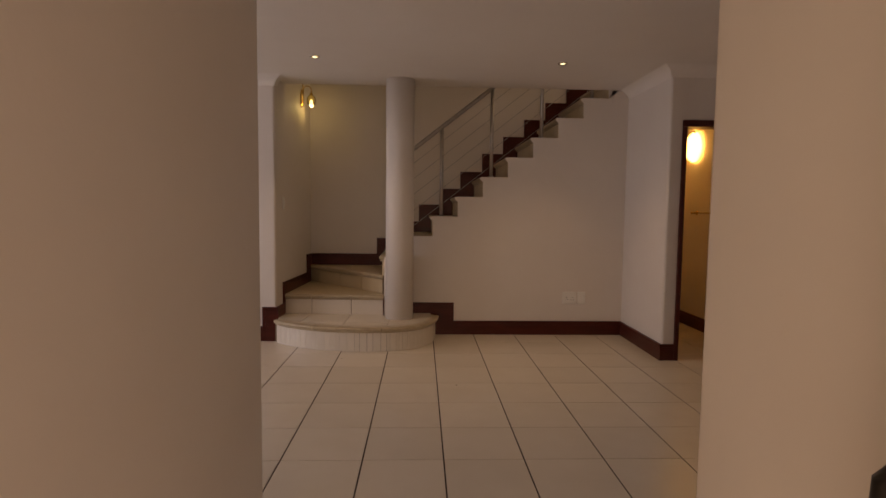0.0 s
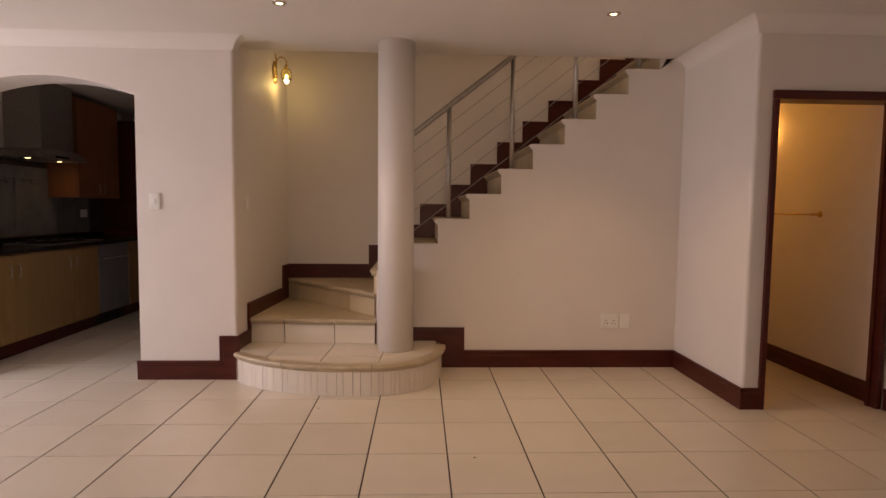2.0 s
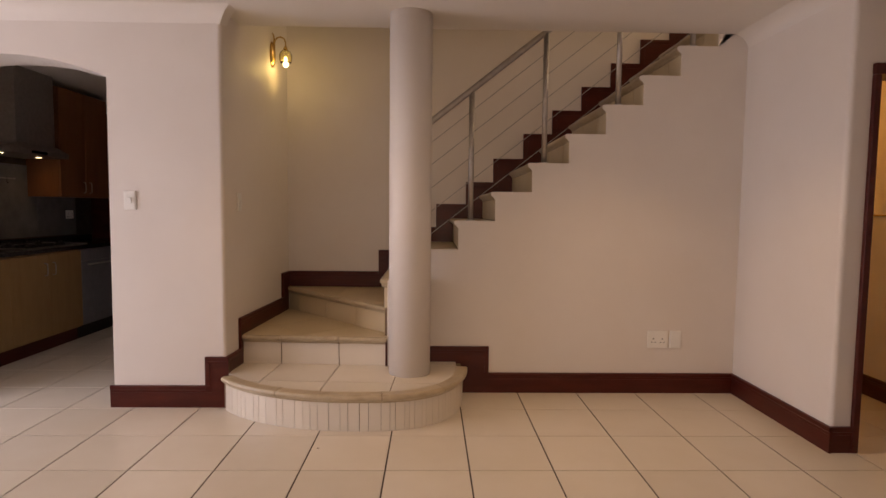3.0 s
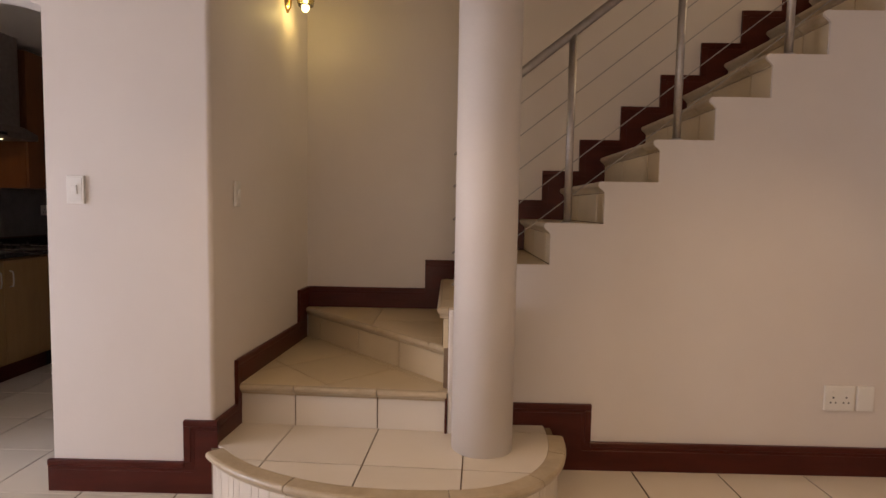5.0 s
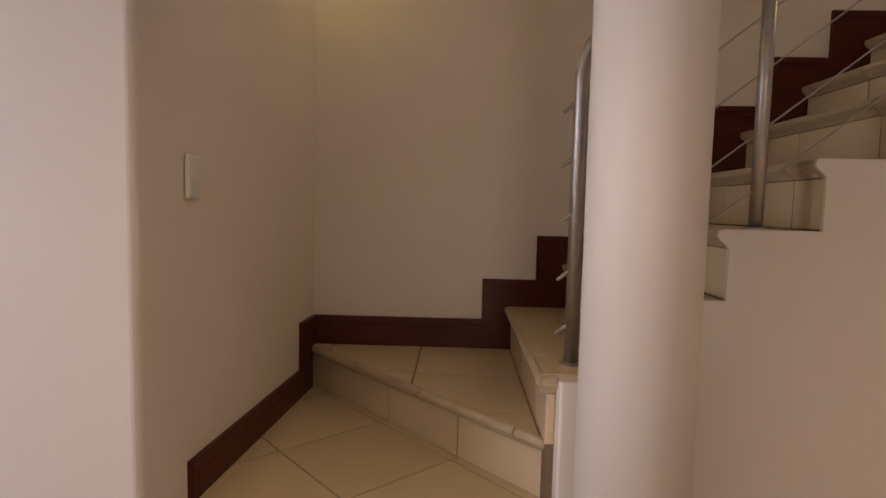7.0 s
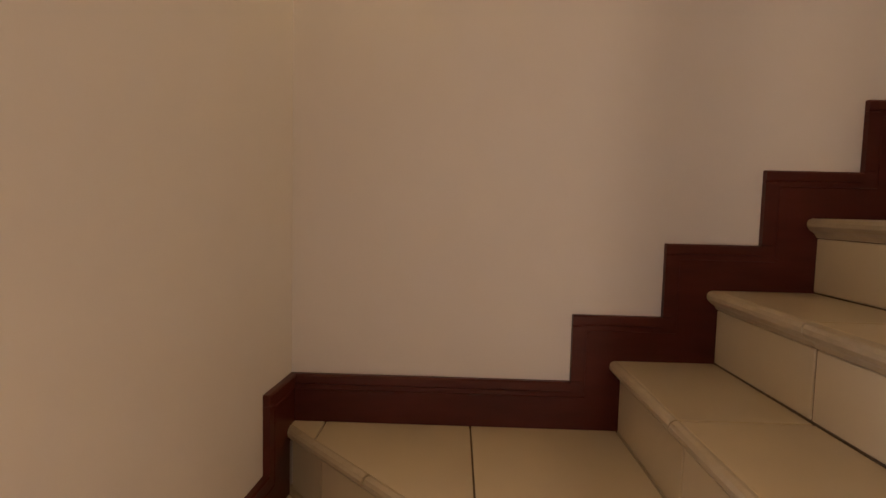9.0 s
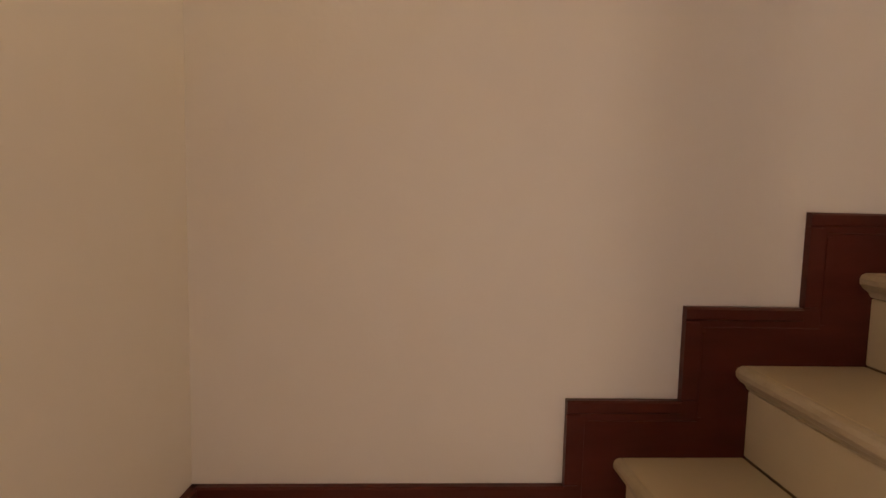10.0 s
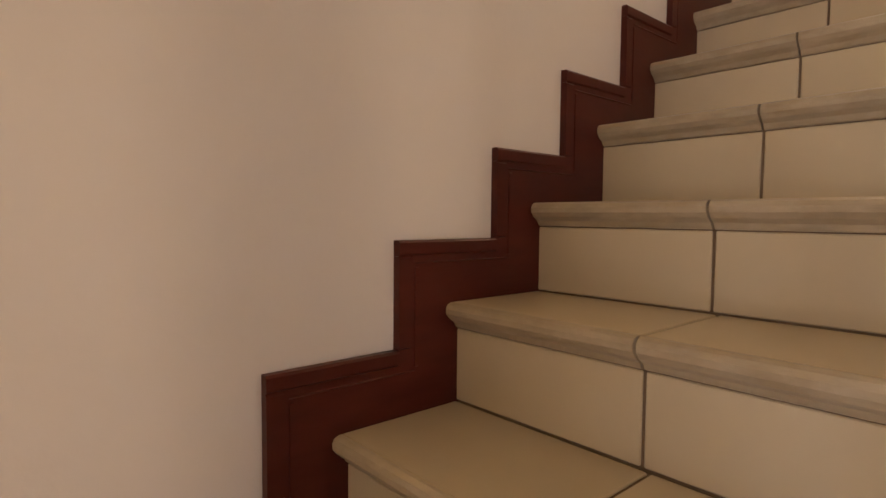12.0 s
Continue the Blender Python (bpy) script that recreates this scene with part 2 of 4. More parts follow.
arch = [(-5.1, -0.05), (-3.2, -0.05), (-3.2, 2.045)]
for i in range(1, 16):
    a = i / 16
    arch.append((-3.2 + 1.285 * a, 2.045 + 0.128 * (1 - (2 * a - 1) ** 2)))
arch += [(-1.915, 2.045), (-1.925, -0.05), (X_CORNER - 0.02, -0.05), (X_CORNER - 0.02, CEIL + 0.2), (-5.1, CEIL + 0.2)]
structure("wall_kitchen", prism(arch, wall_y(Y_KITCHEN), 0, -0.28), PAINT,
          "cream plastered wall with a low arched kitchen opening")
structure("wall_stair_left", skew(rounded_box(X_STAIR - 0.11, X_STAIR, Y_KITCHEN - 0.001, Y_BACK, -0.05, 5.0,
          [(X_STAIR, Y_KITCHEN - 0.001)], 0.018)), PAINT, "cream plastered wall with a rounded corner beside the stairs")
structure("wall_stair_back", box(X_STAIR - 0.11, 4.4, Y_BACK, Y_BACK + 0.14, 0, 5.0), PAINT,
          "tall cream plastered wall behind the stairs")
structure("wall_block", rounded_box(X_BLOCK, X_BLOCK + 0.12, Y_DOOR, Y_BACK, -0.05, CEIL, [(X_BLOCK, Y_DOOR)], 0.025), PAINT,
          "cream plastered wall end with a worn rounded corner")
structure("wall_over_door", box(X_BLOCK + 0.12, X_RIGHT, Y_DOOR + 0.003, Y_DOOR + 0.12, 2.02, CEIL), PAINT,
          "cream plastered wall above the bathroom door")
structure("wall_right", box(X_RIGHT, X_RIGHT + 0.15, 1.3, 8.2, -0.05, CEIL + 0.1), PAINT, "plain cream plastered wall")
structure("wall_bath_back", box(X_BLOCK + 0.12, X_RIGHT, 8.05, 8.2, -0.05, CEIL + 0.1), PAINT, "plain cream plastered wall of the bathroom")
structure("wall_bath_left", box(X_BLOCK, X_BLOCK + 0.12, Y_BACK + 0.14, 8.2, -0.05, CEIL + 0.1), PAINT, "plain cream plastered wall of the bathroom")
X_PASS_L, Y_PASS_L = -0.342, 2.523
X_PASS_R, Y_PASS_R = 0.62, 1.683
structure("wall_passage_left", rounded_box(X_PASS_L - 0.12, X_PASS_L, -0.14, Y_PASS_L, -0.05, CEIL, [(X_PASS_L, Y_PASS_L)]), PAINT,
          "cream plastered passage wall")
structure("wall_passage_right", rounded_box(X_PASS_R, X_PASS_R + 0.12, -0.14, Y_PASS_R, -0.05, CEIL, [(X_PASS_R, Y_PASS_R)]), PAINT,
          "cream plastered passage wall")
structure("wall_front_left", box(X_WINDOW - 0.15, X_PASS_L - 0.12, Y_PASS_L - 0.14, Y_PASS_L - 0.002, -0.05, CEIL), PAINT, "plain cream plastered wall")
structure("wall_front_right", box(X_PASS_R + 0.12, X_RIGHT + 0.15, Y_PASS_R - 0.17, Y_PASS_R - 0.002, -0.05, CEIL), PAINT, "plain cream plastered wall")
# unseen entrance wall behind, its doorway open for the added fill lamp
ent = [(X_PASS_L, -0.05), (X_PASS_L, CEIL), (X_PASS_R, CEIL), (X_PASS_R, -0.05), (X_PASS_R - 0.05, -0.05), (X_PASS_R - 0.05, 2.1), (X_PASS_L + 0.05, 2.1), (X_PASS_L + 0.05, -0.05)]
structure("wall_entrance", prism(ent, wall_y(-0.02), 0, 0.12), PAINT, "plain cream wall round the entrance doorway")
# window wall
WIN = (3.35, 5.65, 0.06, 2.12)
win = box(X_WINDOW - 0.15, X_WINDOW, Y_PASS_L - 0.14, Y_KITCHEN + 0.28, -0.05, WIN[2])
add_box(win, X_WINDOW - 0.15, X_WINDOW, Y_PASS_L - 0.14, Y_KITCHEN + 0.28, WIN[3], CEIL)
add_box(win, X_WINDOW - 0.15, X_WINDOW, Y_PASS_L - 0.14, WIN[0], WIN[2], WIN[3])
add_box(win, X_WINDOW - 0.15, X_WINDOW, WIN[1], Y_KITCHEN + 0.28, WIN[2], WIN[3])
structure("wall_window", win, PAINT, "plain cream plastered wall with a wide window")
window = thing("window_1", "wide white-framed glass sliding door", "window", kind="structure")
wf = bmesh.new()
for y0, y1 in ((WIN[0], WIN[0] + 0.05), (4.475, 4.525), (WIN[1] - 0.05, WIN[1])):
    add_box(wf, X_WINDOW - 0.11, X_WINDOW - 0.05, y0, y1, WIN[2], WIN[3], bevel=0.005)
for z0, z1 in ((WIN[2], WIN[2] + 0.05), (WIN[3] - 0.05, WIN[3])):
    add_box(wf, X_WINDOW - 0.109, X_WINDOW - 0.051, WIN[0] + 0.05, WIN[1] - 0.05, z0, z1, bevel=0.005)
part("window_frame", wf, FRAME_WHITE, window)
for y0, y1 in ((WIN[0] + 0.05, 4.475), (4.525, WIN[1] - 0.05)):
    pane = part("pane", box(X_WINDOW - 0.083, X_WINDOW - 0.077, y0, y1, WIN[2] + 0.05, WIN[3] - 0.05), GLASS, window)
    pane.visible_shadow = False
# kitchen shell
structure("wall_kitchen_left", box(X_KITCHEN - 0.15, X_KITCHEN, Y_KITCHEN + 0.28, Y_KITCHEN_BACK, -0.05, CEIL), PAINT, "kitchen wall behind the worktop")
structure("wall_kitchen_back", box(X_KITCHEN, X_STAIR - 0.11, Y_KITCHEN_BACK, Y_KITCHEN_BACK + 0.15, -0.05, CEIL), PAINT, "plain kitchen end wall")
structure("wall_kitchen_right", box(X_STAIR - 0.11, X_STAIR + 0.03, Y_BACK + 0.14, Y_KITCHEN_BACK + 0.15, -0.05, CEIL), PAINT, "plain kitchen side wall")
# upper floor
structure("wall_upper_front", box(X_STAIR, 4.4, Y_SIDE - 0.14, Y_SIDE, CEIL + 0.26, 5.0), PAINT, "plain upper stairwell wall")
up = box(4.26, 4.4, Y_SIDE, Y_BACK, 2.45, 3.35)
add_box(up, 4.26, 4.4, Y_SIDE, Y_BACK, 4.7, 5.0)
structure("wall_upper_right", up, PAINT, "plain upper landing wall with a high window opening")
structure("floor_landing", box(X_BLOCK + 0.12, 4.26, Y_SIDE, Y_BACK, CEIL + 0.15, 14 * RISE), PAINT, "upper landing slab", "floor")
structure("ceiling_upper", box(X_STAIR - 0.11, 4.4, Y_SIDE - 0.14, Y_BACK + 0.14, 5.0, 5.12), PAINT_CEILING, "plain upper stairwell ceiling", "ceiling")
# ceilings
structure("ceiling", box(X_WINDOW - 0.15, X_RIGHT + 0.15, -0.14, Y_SIDE, CEIL, CEIL + 0.26), PAINT_CEILING, "plain cream plastered ceiling", "ceiling")
structure("ceiling_kitchen", box(X_KITCHEN - 0.15, X_STAIR - 0.11, Y_SIDE, Y_KITCHEN_BACK + 0.15, CEIL, CEIL + 0.2), PAINT_CEILING, "plain kitchen ceiling", "ceiling")
structure("ceiling_bath", box(X_BLOCK, X_RIGHT + 0.15, Y_SIDE, 8.2, CEIL, CEIL + 0.14), PAINT_CEILING, "plain bathroom ceiling", "ceiling")
structure("ground", box(-60, 60, -60, 60, -0.5, -0.2), GARDEN, "garden ground outside the house", "ground")
structure("floor", box(X_WINDOW - 0.15, X_RIGHT + 0.15, -0.4, Y_KITCHEN_BACK + 0.15, -0.19, FLOOR - 0.004), GROUT, "floor of cream ceramic tiles with dark grout", "floor")


# cornice: a cove along the tops of the walls
def cornice(name, runs):
    bm = bmesh.new()
    prof = [(0.0, -0.09), (0.006, -0.076), (0.014, -0.058), (0.026, -0.041), (0.042, -0.026), (0.060, -0.014), (0.076, -0.006), (0.092, 0.0005)]
    for place, u0, u1, c0, c1 in runs:
        a = [bm.verts.new(place(u0 - c0 * d, CEIL + v, d)) for d, v in prof]
        b = [bm.verts.new(place(u1 + c1 * d, CEIL + v, d)) for d, v in prof]
        for i in range(len(prof) - 1):
            bm.faces.new((a[i], a[i + 1], b[i + 1], b[i]))
        for u, c in ((u0, -c0), (u1, c1)):
            bm.faces.new([bm.verts.new(place(u + c * d, CEIL + v, d)) for d, v in prof + [(0.0, 0.0005)]])
    structure(name, bm, PAINT_CEILING, "white plaster cove cornice", "cornice", smooth=True)


cornice("trim_cornice_kitchen", [(wall_y(Y_KITCHEN), X_WINDOW, X_CORNER, 0, 1), (wall_x(X_CORNER, 1), Y_KITCHEN, Y_KITCHEN + 0.10, 1, -0.9)])
cornice("trim_cornice_side", [(wall_x(X_BLOCK, -1), Y_DOOR, Y_SIDE - 0.002, 1, 0), (wall_y(Y_DOOR), X_BLOCK, X_RIGHT, 1, -1),
                              (wall_x(X_RIGHT, -1), Y_PASS_R, Y_DOOR, 0, -1)])


# ---- skirtings ----
def skirting(name, place, top, bottom, label="glossy dark mahogany skirting board"):
    """A board whose top edge runs along the polyline top (u, v), closed below by the polyline bottom, with a moulded border."""
    outline = list(top) + list(bottom)[::-1]
    ob = structure(name, prism(outline, place, -0.004, 0.014), MAHOGANY, label, "skirting board")
    for inset, width, depth, nm in ((-0.0022, 0.0285, 0.0182, "moulding"), (0.036, 0.008, 0.0158, "bead")):
        n = len(top)
        for i in range(n - 1):
            (u0, v0), (u1, v1) = top[i], top[i + 1]
            bm = bmesh.new()
            if abs(v1 - v0) < 1e-6:
                before = 0 if i == 0 else (1 if v0 > top[i - 1][1] else -1)
                after = 0 if i == n - 2 else (1 if top[i + 2][1] > v1 else -1)
                add_box_on(bm, place, u0 + inset * before, u1 + inset * after, v0 - inset - width, v0 - inset, 0.0, depth)
            else:
                a, b = min(v0, v1), max(v0, v1)
                lo = u0 + inset if v1 > v0 else u0 - inset - width
                add_box_on(bm, place, lo, lo + width, a - inset, b - inset - width - 0.0005, 0.0, depth - 0.0005)
            part(nm, bm, MAHOGANY, ob)
    return ob


def add_box_on(bm, place, u0, u1, v0, v1, d0, d1):
    c = 0.004
    a = [bm.verts.new(place(u, v, d0)) for u, v in ((u0, v0), (u1, v0), (u1, v1), (u0, v1))]
    m = [bm.verts.new(place(u, v, d1 - c)) for u, v in ((u0, v0), (u1, v0), (u1, v1), (u0, v1))]
    t = [bm.verts.new(place(u, v, d1)) for u, v in ((u0, v0 + c), (u1, v0 + c), (u1, v1 - c), (u0, v1 - c))]
    bm.faces.new(a)
    bm.faces.new(t)
    for p, q in ((a, m), (m, t)):
        for i in range(4):
            bm.faces.new((p[i], p[(i + 1) % 4], q[(i + 1) % 4], q[i]))


Z1 = RISE + 0.106
skirting("skirting_kitchen", wall_y(Y_KITCHEN), [(-1.945, SKIRT), (-1.344, SKIRT), (-1.344, Z1), (X_CORNER + 0.0205, Z1)],
         [(-1.945, FLOOR), (X_CORNER + 0.0205, FLOOR)])
skirting("skirting_stair_left", lambda u, v, d: (X_STAIR + d + (u - Y_BACK) * LEAN, u, v),
         [(Y_KITCHEN + 0.001, Z1 - 0.0006), (6.265, Z1 - 0.0006), (6.265, 2 * RISE + SKIRT), (7.128, 2 * RISE + SKIRT), (7.128, 3 * RISE + SKIRT + 0.006), (Y_BACK, 3 * RISE + SKIRT + 0.006)],
         [(Y_KITCHEN + 0.001, RISE - 0.05), (6.40, RISE - 0.05), (6.40, 2 * RISE - 0.05), (7.27, 2 * RISE - 0.05), (7.27, 3 * RISE - 0.05), (Y_BACK, 3 * RISE - 0.05)])
top, low = [(X_STAIR, 3 * RISE + SKIRT + 0.006)], [(X_STAIR, 3 * RISE - 0.05)]
for k in range(4, 15):
    x = -0.364 + 0.2445 * (k - 4) + {5: -0.005, 7: 0.008, 8: -0.006, 9: 0.003}.get(k, 0.0)   # the boards are cut unevenly
    top += [(x, top[-1][1]), (x, tread_z(k) + SKIRT + (0.004 if k not in (7, 8) else -0.008))]
    low += [(x + 0.17, tread_z(k - 1) - 0.05), (x + 0.17, tread_z(k) - 0.05)]
top.append((2.6, top[-1][1]))
low.append((2.6, low[-1][1]))
skirting("skirting_stair_back", wall_y(Y_BACK), top, low, "stepped glossy mahogany skirting board up the stairs")
skirting("skirting_side", wall_y(Y_SIDE), [(-0.15, Z1), (0.488, Z1), (0.488, SKIRT), (X_BLOCK, SKIRT)], [(-0.15, FLOOR), (X_BLOCK, FLOOR)])
skirting("skirting_block", wall_x(X_BLOCK, -1), [(Y_DOOR - 0.0205, SKIRT), (Y_SIDE - 0.02, SKIRT)], [(Y_DOOR - 0.0205, FLOOR), (Y_SIDE - 0.02, FLOOR)])
skirting("skirting_block_end", wall_y(Y_DOOR), [(X_BLOCK + 0.001, SKIRT - 0.0006), (2.332, SKIRT - 0.0006)], [(X_BLOCK + 0.001, FLOOR), (2.332, FLOOR)])
skirting("skirting_right", wall_x(X_RIGHT, -1), [(Y_PASS_R, SKIRT), (Y_DOOR - 0.03, SKIRT)], [(Y_PASS_R, FLOOR), (Y_DOOR - 0.03, FLOOR)])
skirting("skirting_bath", wall_x(X_RIGHT, -1), [(Y_DOOR + 0.063, SKIRT), (8.05, SKIRT)], [(Y_DOOR + 0.063, FLOOR), (8.05, FLOOR)])

# ---- bathroom door frame ----
df = thing("door_frame", "glossy dark mahogany door frame, doorway standing open", "door frame", kind="structure")
part("jamb", box(2.333, 2.368, Y_DOOR - 0.022, Y_DOOR + 0.125, FLOOR, 1.964, bevel=0.004), MAHOGANY, df)
part("jamb", box(3.118, 3.152, Y_DOOR - 0.022, Y_DOOR + 0.060, FLOOR, 1.964, bevel=0.004), MAHOGANY, df)
part("head", box(2.332, 3.153, Y_DOOR - 0.023, Y_DOOR + 0.126, 1.965, 2.0215, bevel=0.004), MAHOGANY, df)
part("stop", box(2.369, 2.379, Y_DOOR + 0.03, Y_DOOR + 0.07, FLOOR, 1.965), MAHOGANY, df)
part("stop", box(3.106, 3.117, Y_DOOR + 0.03, Y_DOOR + 0.059, FLOOR, 1.965), MAHOGANY, df)
part("hinge", tube([(3.114, Y_DOOR - 0.028, 1.70), (3.114, Y_DOOR - 0.028, 1.80)], 0.007), BRASS, df, "small brass hinge")

# ---- pillar ----
pil = lathe([(0, 0), (0.1335, 0), (0.1335, CEIL - RISE + 0.005), (0, CEIL - RISE + 0.005)], pose(-0.053, 6.112, RISE), sides=64)
pil_ob = structure("pillar", pil, PAINT, "round cream plastered pillar on the first step", "pillar", smooth=False)
for p in pil_ob.data.polygons:
    p.use_smooth = len(p.vertices) == 4

# ---- stairs ----
CURVE = [(-0.018, 0), (-0.027, -0.004), (-0.031, -0.012), (-0.030, -0.022), (-0.022, -0.032), (-0.010, -0.040), (-0.004, -0.050), (0.0, -0.052)]
NOSE = [(-0.012, 0)] + CURVE + [(0.004, -0.052), (0.004, -0.011), (-0.012, -0.011)]     # front trim under the tread tiles' edge
RIM = [(0.045, 0)] + CURVE + [(0.045, -0.052)]                                         # wide rim of the first step
stairs = thing("stairs", "tiled winding staircase with a curved first step", "stairs", kind="structure")


def nosing(parent, p0, p1, z, out, n=1, name="nosing"):
    """Bullnose tiles from p0 to p1 at height z; out: the horizontal way that the nose points."""
    p0, p1, out = Vector((*p0, 0)), Vector((*p1, 0)), Vector((*out, 0)).normalized()
    run = (p1 - p0)
    cuts = n if isinstance(n, list) else [i / n for i in range(n + 1)]
    gap = 0.005 / run.length
    for a, b in zip(cuts, cuts[1:]):
        q0, q1 = p0 + run * (a + gap / 2), p0 + run * (b - gap / 2)
        bm = bmesh.new()
        add_prism(bm, NOSE, lambda d, v, s: (q0 if s == 0 else q1) - out * d + Vector((0, 0, z + v)), 0, 1)
        part(name, bm, NOSING, parent)


# straight flight
X_IN = -0.207        # inner end of the turning steps
Y0, Y1 = Y_SIDE + 0.013, Y_BACK
JOINTS = [Y0, 6.48, 6.885, Y1]
tile_cache = {}


def flight_tile(kind, y0, y1):
    key = (kind, round(y0, 4), round(y1, 4))
    if key not in tile_cache:
        g = 0.003
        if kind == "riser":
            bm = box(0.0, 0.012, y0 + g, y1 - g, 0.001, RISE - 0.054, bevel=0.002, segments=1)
            tile_cache[key] = mesh_from(bm, "riser_tile", LAMPLIT_TILE)
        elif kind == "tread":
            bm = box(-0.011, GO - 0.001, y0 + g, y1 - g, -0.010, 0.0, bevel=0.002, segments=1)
            tile_cache[key] = mesh_from(bm, "tread_tile", LAMPLIT_TILE)
        else:
            bm = prism(NOSE, lambda d, v, s: (d, s, v), y0 + 0.0025, y1 - 0.0025)
            tile_cache[key] = mesh_from(bm, "nosing", NOSING)
    return tile_cache[key]


for k in range(4, 15):
    xr = nose_x(k) + 0.031
    front = Y0 if k > 4 else Y_SIDE - 0.078
    core_end = xr + GO + 0.05 if k < 14 else 2.3
    step = part("step", box(xr + 0.004, core_end, front, Y1, (k - 2) * RISE if k > 5 else 0.0, tread_z(k) - 0.004), GROUT_STAIR, stairs)
    drift = 0.013 * (k - 4)          # the courses run a little out of square
    cut = [front, JOINTS[1] + drift, JOINTS[2] + drift, Y1]
    for y0, y1 in zip(cut, cut[1:]):
        for kind, z in (("riser", tread_z(k) - RISE), ("nosing", tread_z(k))) + ((("tread", tread_z(k)),) if k < 14 else ()):
            ob = new({"riser": "riser_tile", "nosing": "nosing", "tread": "tread_tile"}[kind], flight_tile(kind, y0, y1))
            ob.location = (xr, 0, z)
            ob.parent = step

    if k == 4:
        nosing(step, (xr - 0.02, front), (X_IN, front), tread_z(4) - 0.0004, (0, -1))
        part("riser_tile", box(xr + 0.002, X_IN - 0.001, front - 0.002, front + 0.010, 3 * RISE - 0.007, tread_z(4) - 0.054, bevel=0.002, segments=1), LAMPLIT_TILE, step)

# white side wall under the flight, its edge following the steps and their noses
side = [(-0.200, -0.05), (-0.200, 4 * RISE - 0.06), (nose_x(5) + 0.031, 4 * RISE - 0.06)]
for k in range(5, 15):
    xr = nose_x(k) + 0.031
    side.append((xr, tread_z(k - 1)))
    side += [(xr + d, tread_z(k) + v) for d, v in CURVE[::-1]]
side += [(X_BLOCK, 14 * RISE), (X_BLOCK, -0.05)]
structure("wall_stair_side", prism(side, wall_y(Y_SIDE), 0, -0.012), PAINT, "cream plastered wall stepping up under the stair flight")
structure("wall_newel", rounded_box(X_IN, -0.09, Y_SIDE - 0.135, Y_SIDE - 0.001, RISE, tread_z(4) - 0.003, [(X_IN, Y_SIDE - 0.135)], 0.008), PAINT,
          "short cream plastered pier at the turn of the stairs")

structure("skirting_newel", box(X_IN - 0.012, X_IN - 0.0005, Y_SIDE - 0.14, 6.2475, RISE, RISE + 0.185, bevel=0.003), MAHOGANY, "short mahogany skirting piece beside the second step", "skirting board")

# second step: square to the stairwell's left wall
SQUARE = -0.056


def front2(x):
    return 6.278 + SQUARE * (x + 0.665)


X_OUT = X_STAIR + (6.30 - Y_BACK) * LEAN
step2 = part("step", prism([(X_OUT - 0.02, front2(X_OUT) + 0.012), (X_IN, front2(X_IN) + 0.012), (X_IN, Y_BACK), (X_STAIR - 0.005, Y_BACK)],
                           lambda u, v, d: (u, v, d), 0.0, 2 * RISE - 0.006), GROUT_STAIR, stairs)
for x0, x1 in ((X_OUT - 0.01, -0.928), (-0.928, -0.535), (-0.535, X_IN)):
    a, b = x0 + 0.003, x1 - 0.003
    part("riser_tile", prism([(a, front2(a)), (b, front2(b)), (b, front2(b) + 0.012), (a, front2(a) + 0.012)],
                             lambda u, v, d: (u, v, d), RISE + 0.001, 2 * RISE - 0.053), TILE, step2)
    nosing(step2, (x0, front2(x0)), (x1, front2(x1)), 2 * RISE, (SQUARE, -1))
# its tread tiles lie askew
A, B = Vector((-1.117, 7.304)), Vector((X_IN + 0.036, 6.320))   # nose of the third step


def clip(poly, p, n):
    """The part of a convex outline on the side of p to which n points."""
    out = []
    for i, a in enumerate(poly):
        b = poly[(i + 1) % len(poly)]
        da, db = (a - p).dot(n), (b - p).dot(n)
        if da >= 0:
            out.append(a)
        if da * db < 0:
            out.append(a + (b - a) * (da / (da - db)))
    return out


def tread(parent, area, z, origin, angle, pitch, gap=0.005, mat=None, name="tread_tile"):
    """Square tiles turned by angle, cut to the convex outline area."""
    ca, sa = math.cos(angle), math.sin(angle)
    e, f = Vector((ca, sa)), Vector((-sa, ca))
    for i in range(-6, 7):
        for j in range(-6, 7):
            poly = [Vector(p) for p in area]
            o = Vector(origin) + e * (i * pitch) + f * (j * pitch)
            for p, n in ((o + e * gap / 2, e), (o + e * (pitch - gap / 2), -e), (o + f * gap / 2, f), (o + f * (pitch - gap / 2), -f)):
                poly = clip(poly, p, n) if len(poly) > 2 else []
            if len(poly) < 3:
                continue
            size = abs(sum(a.x * b.y - a.y * b.x for a, b in zip(poly, poly[1:] + poly[:1]))) / 2
            if size < 2e-4:
                continue
            part(name, prism([(p.x, p.y) for p in poly], floor_place, z - 0.010, z), mat or LAMPLIT_TILE, parent)


DIAG = math.atan2(B.y - A.y, B.x - A.x)
tread(step2, [(X_OUT + 0.003, front2(X_OUT) - 0.011), (X_IN, front2(X_IN) - 0.011), (X_IN, Y_BACK), (X_STAIR - 0.005, Y_BACK)], 2 * RISE,
      (-0.785, 6.307), math.radians(43), 0.405)
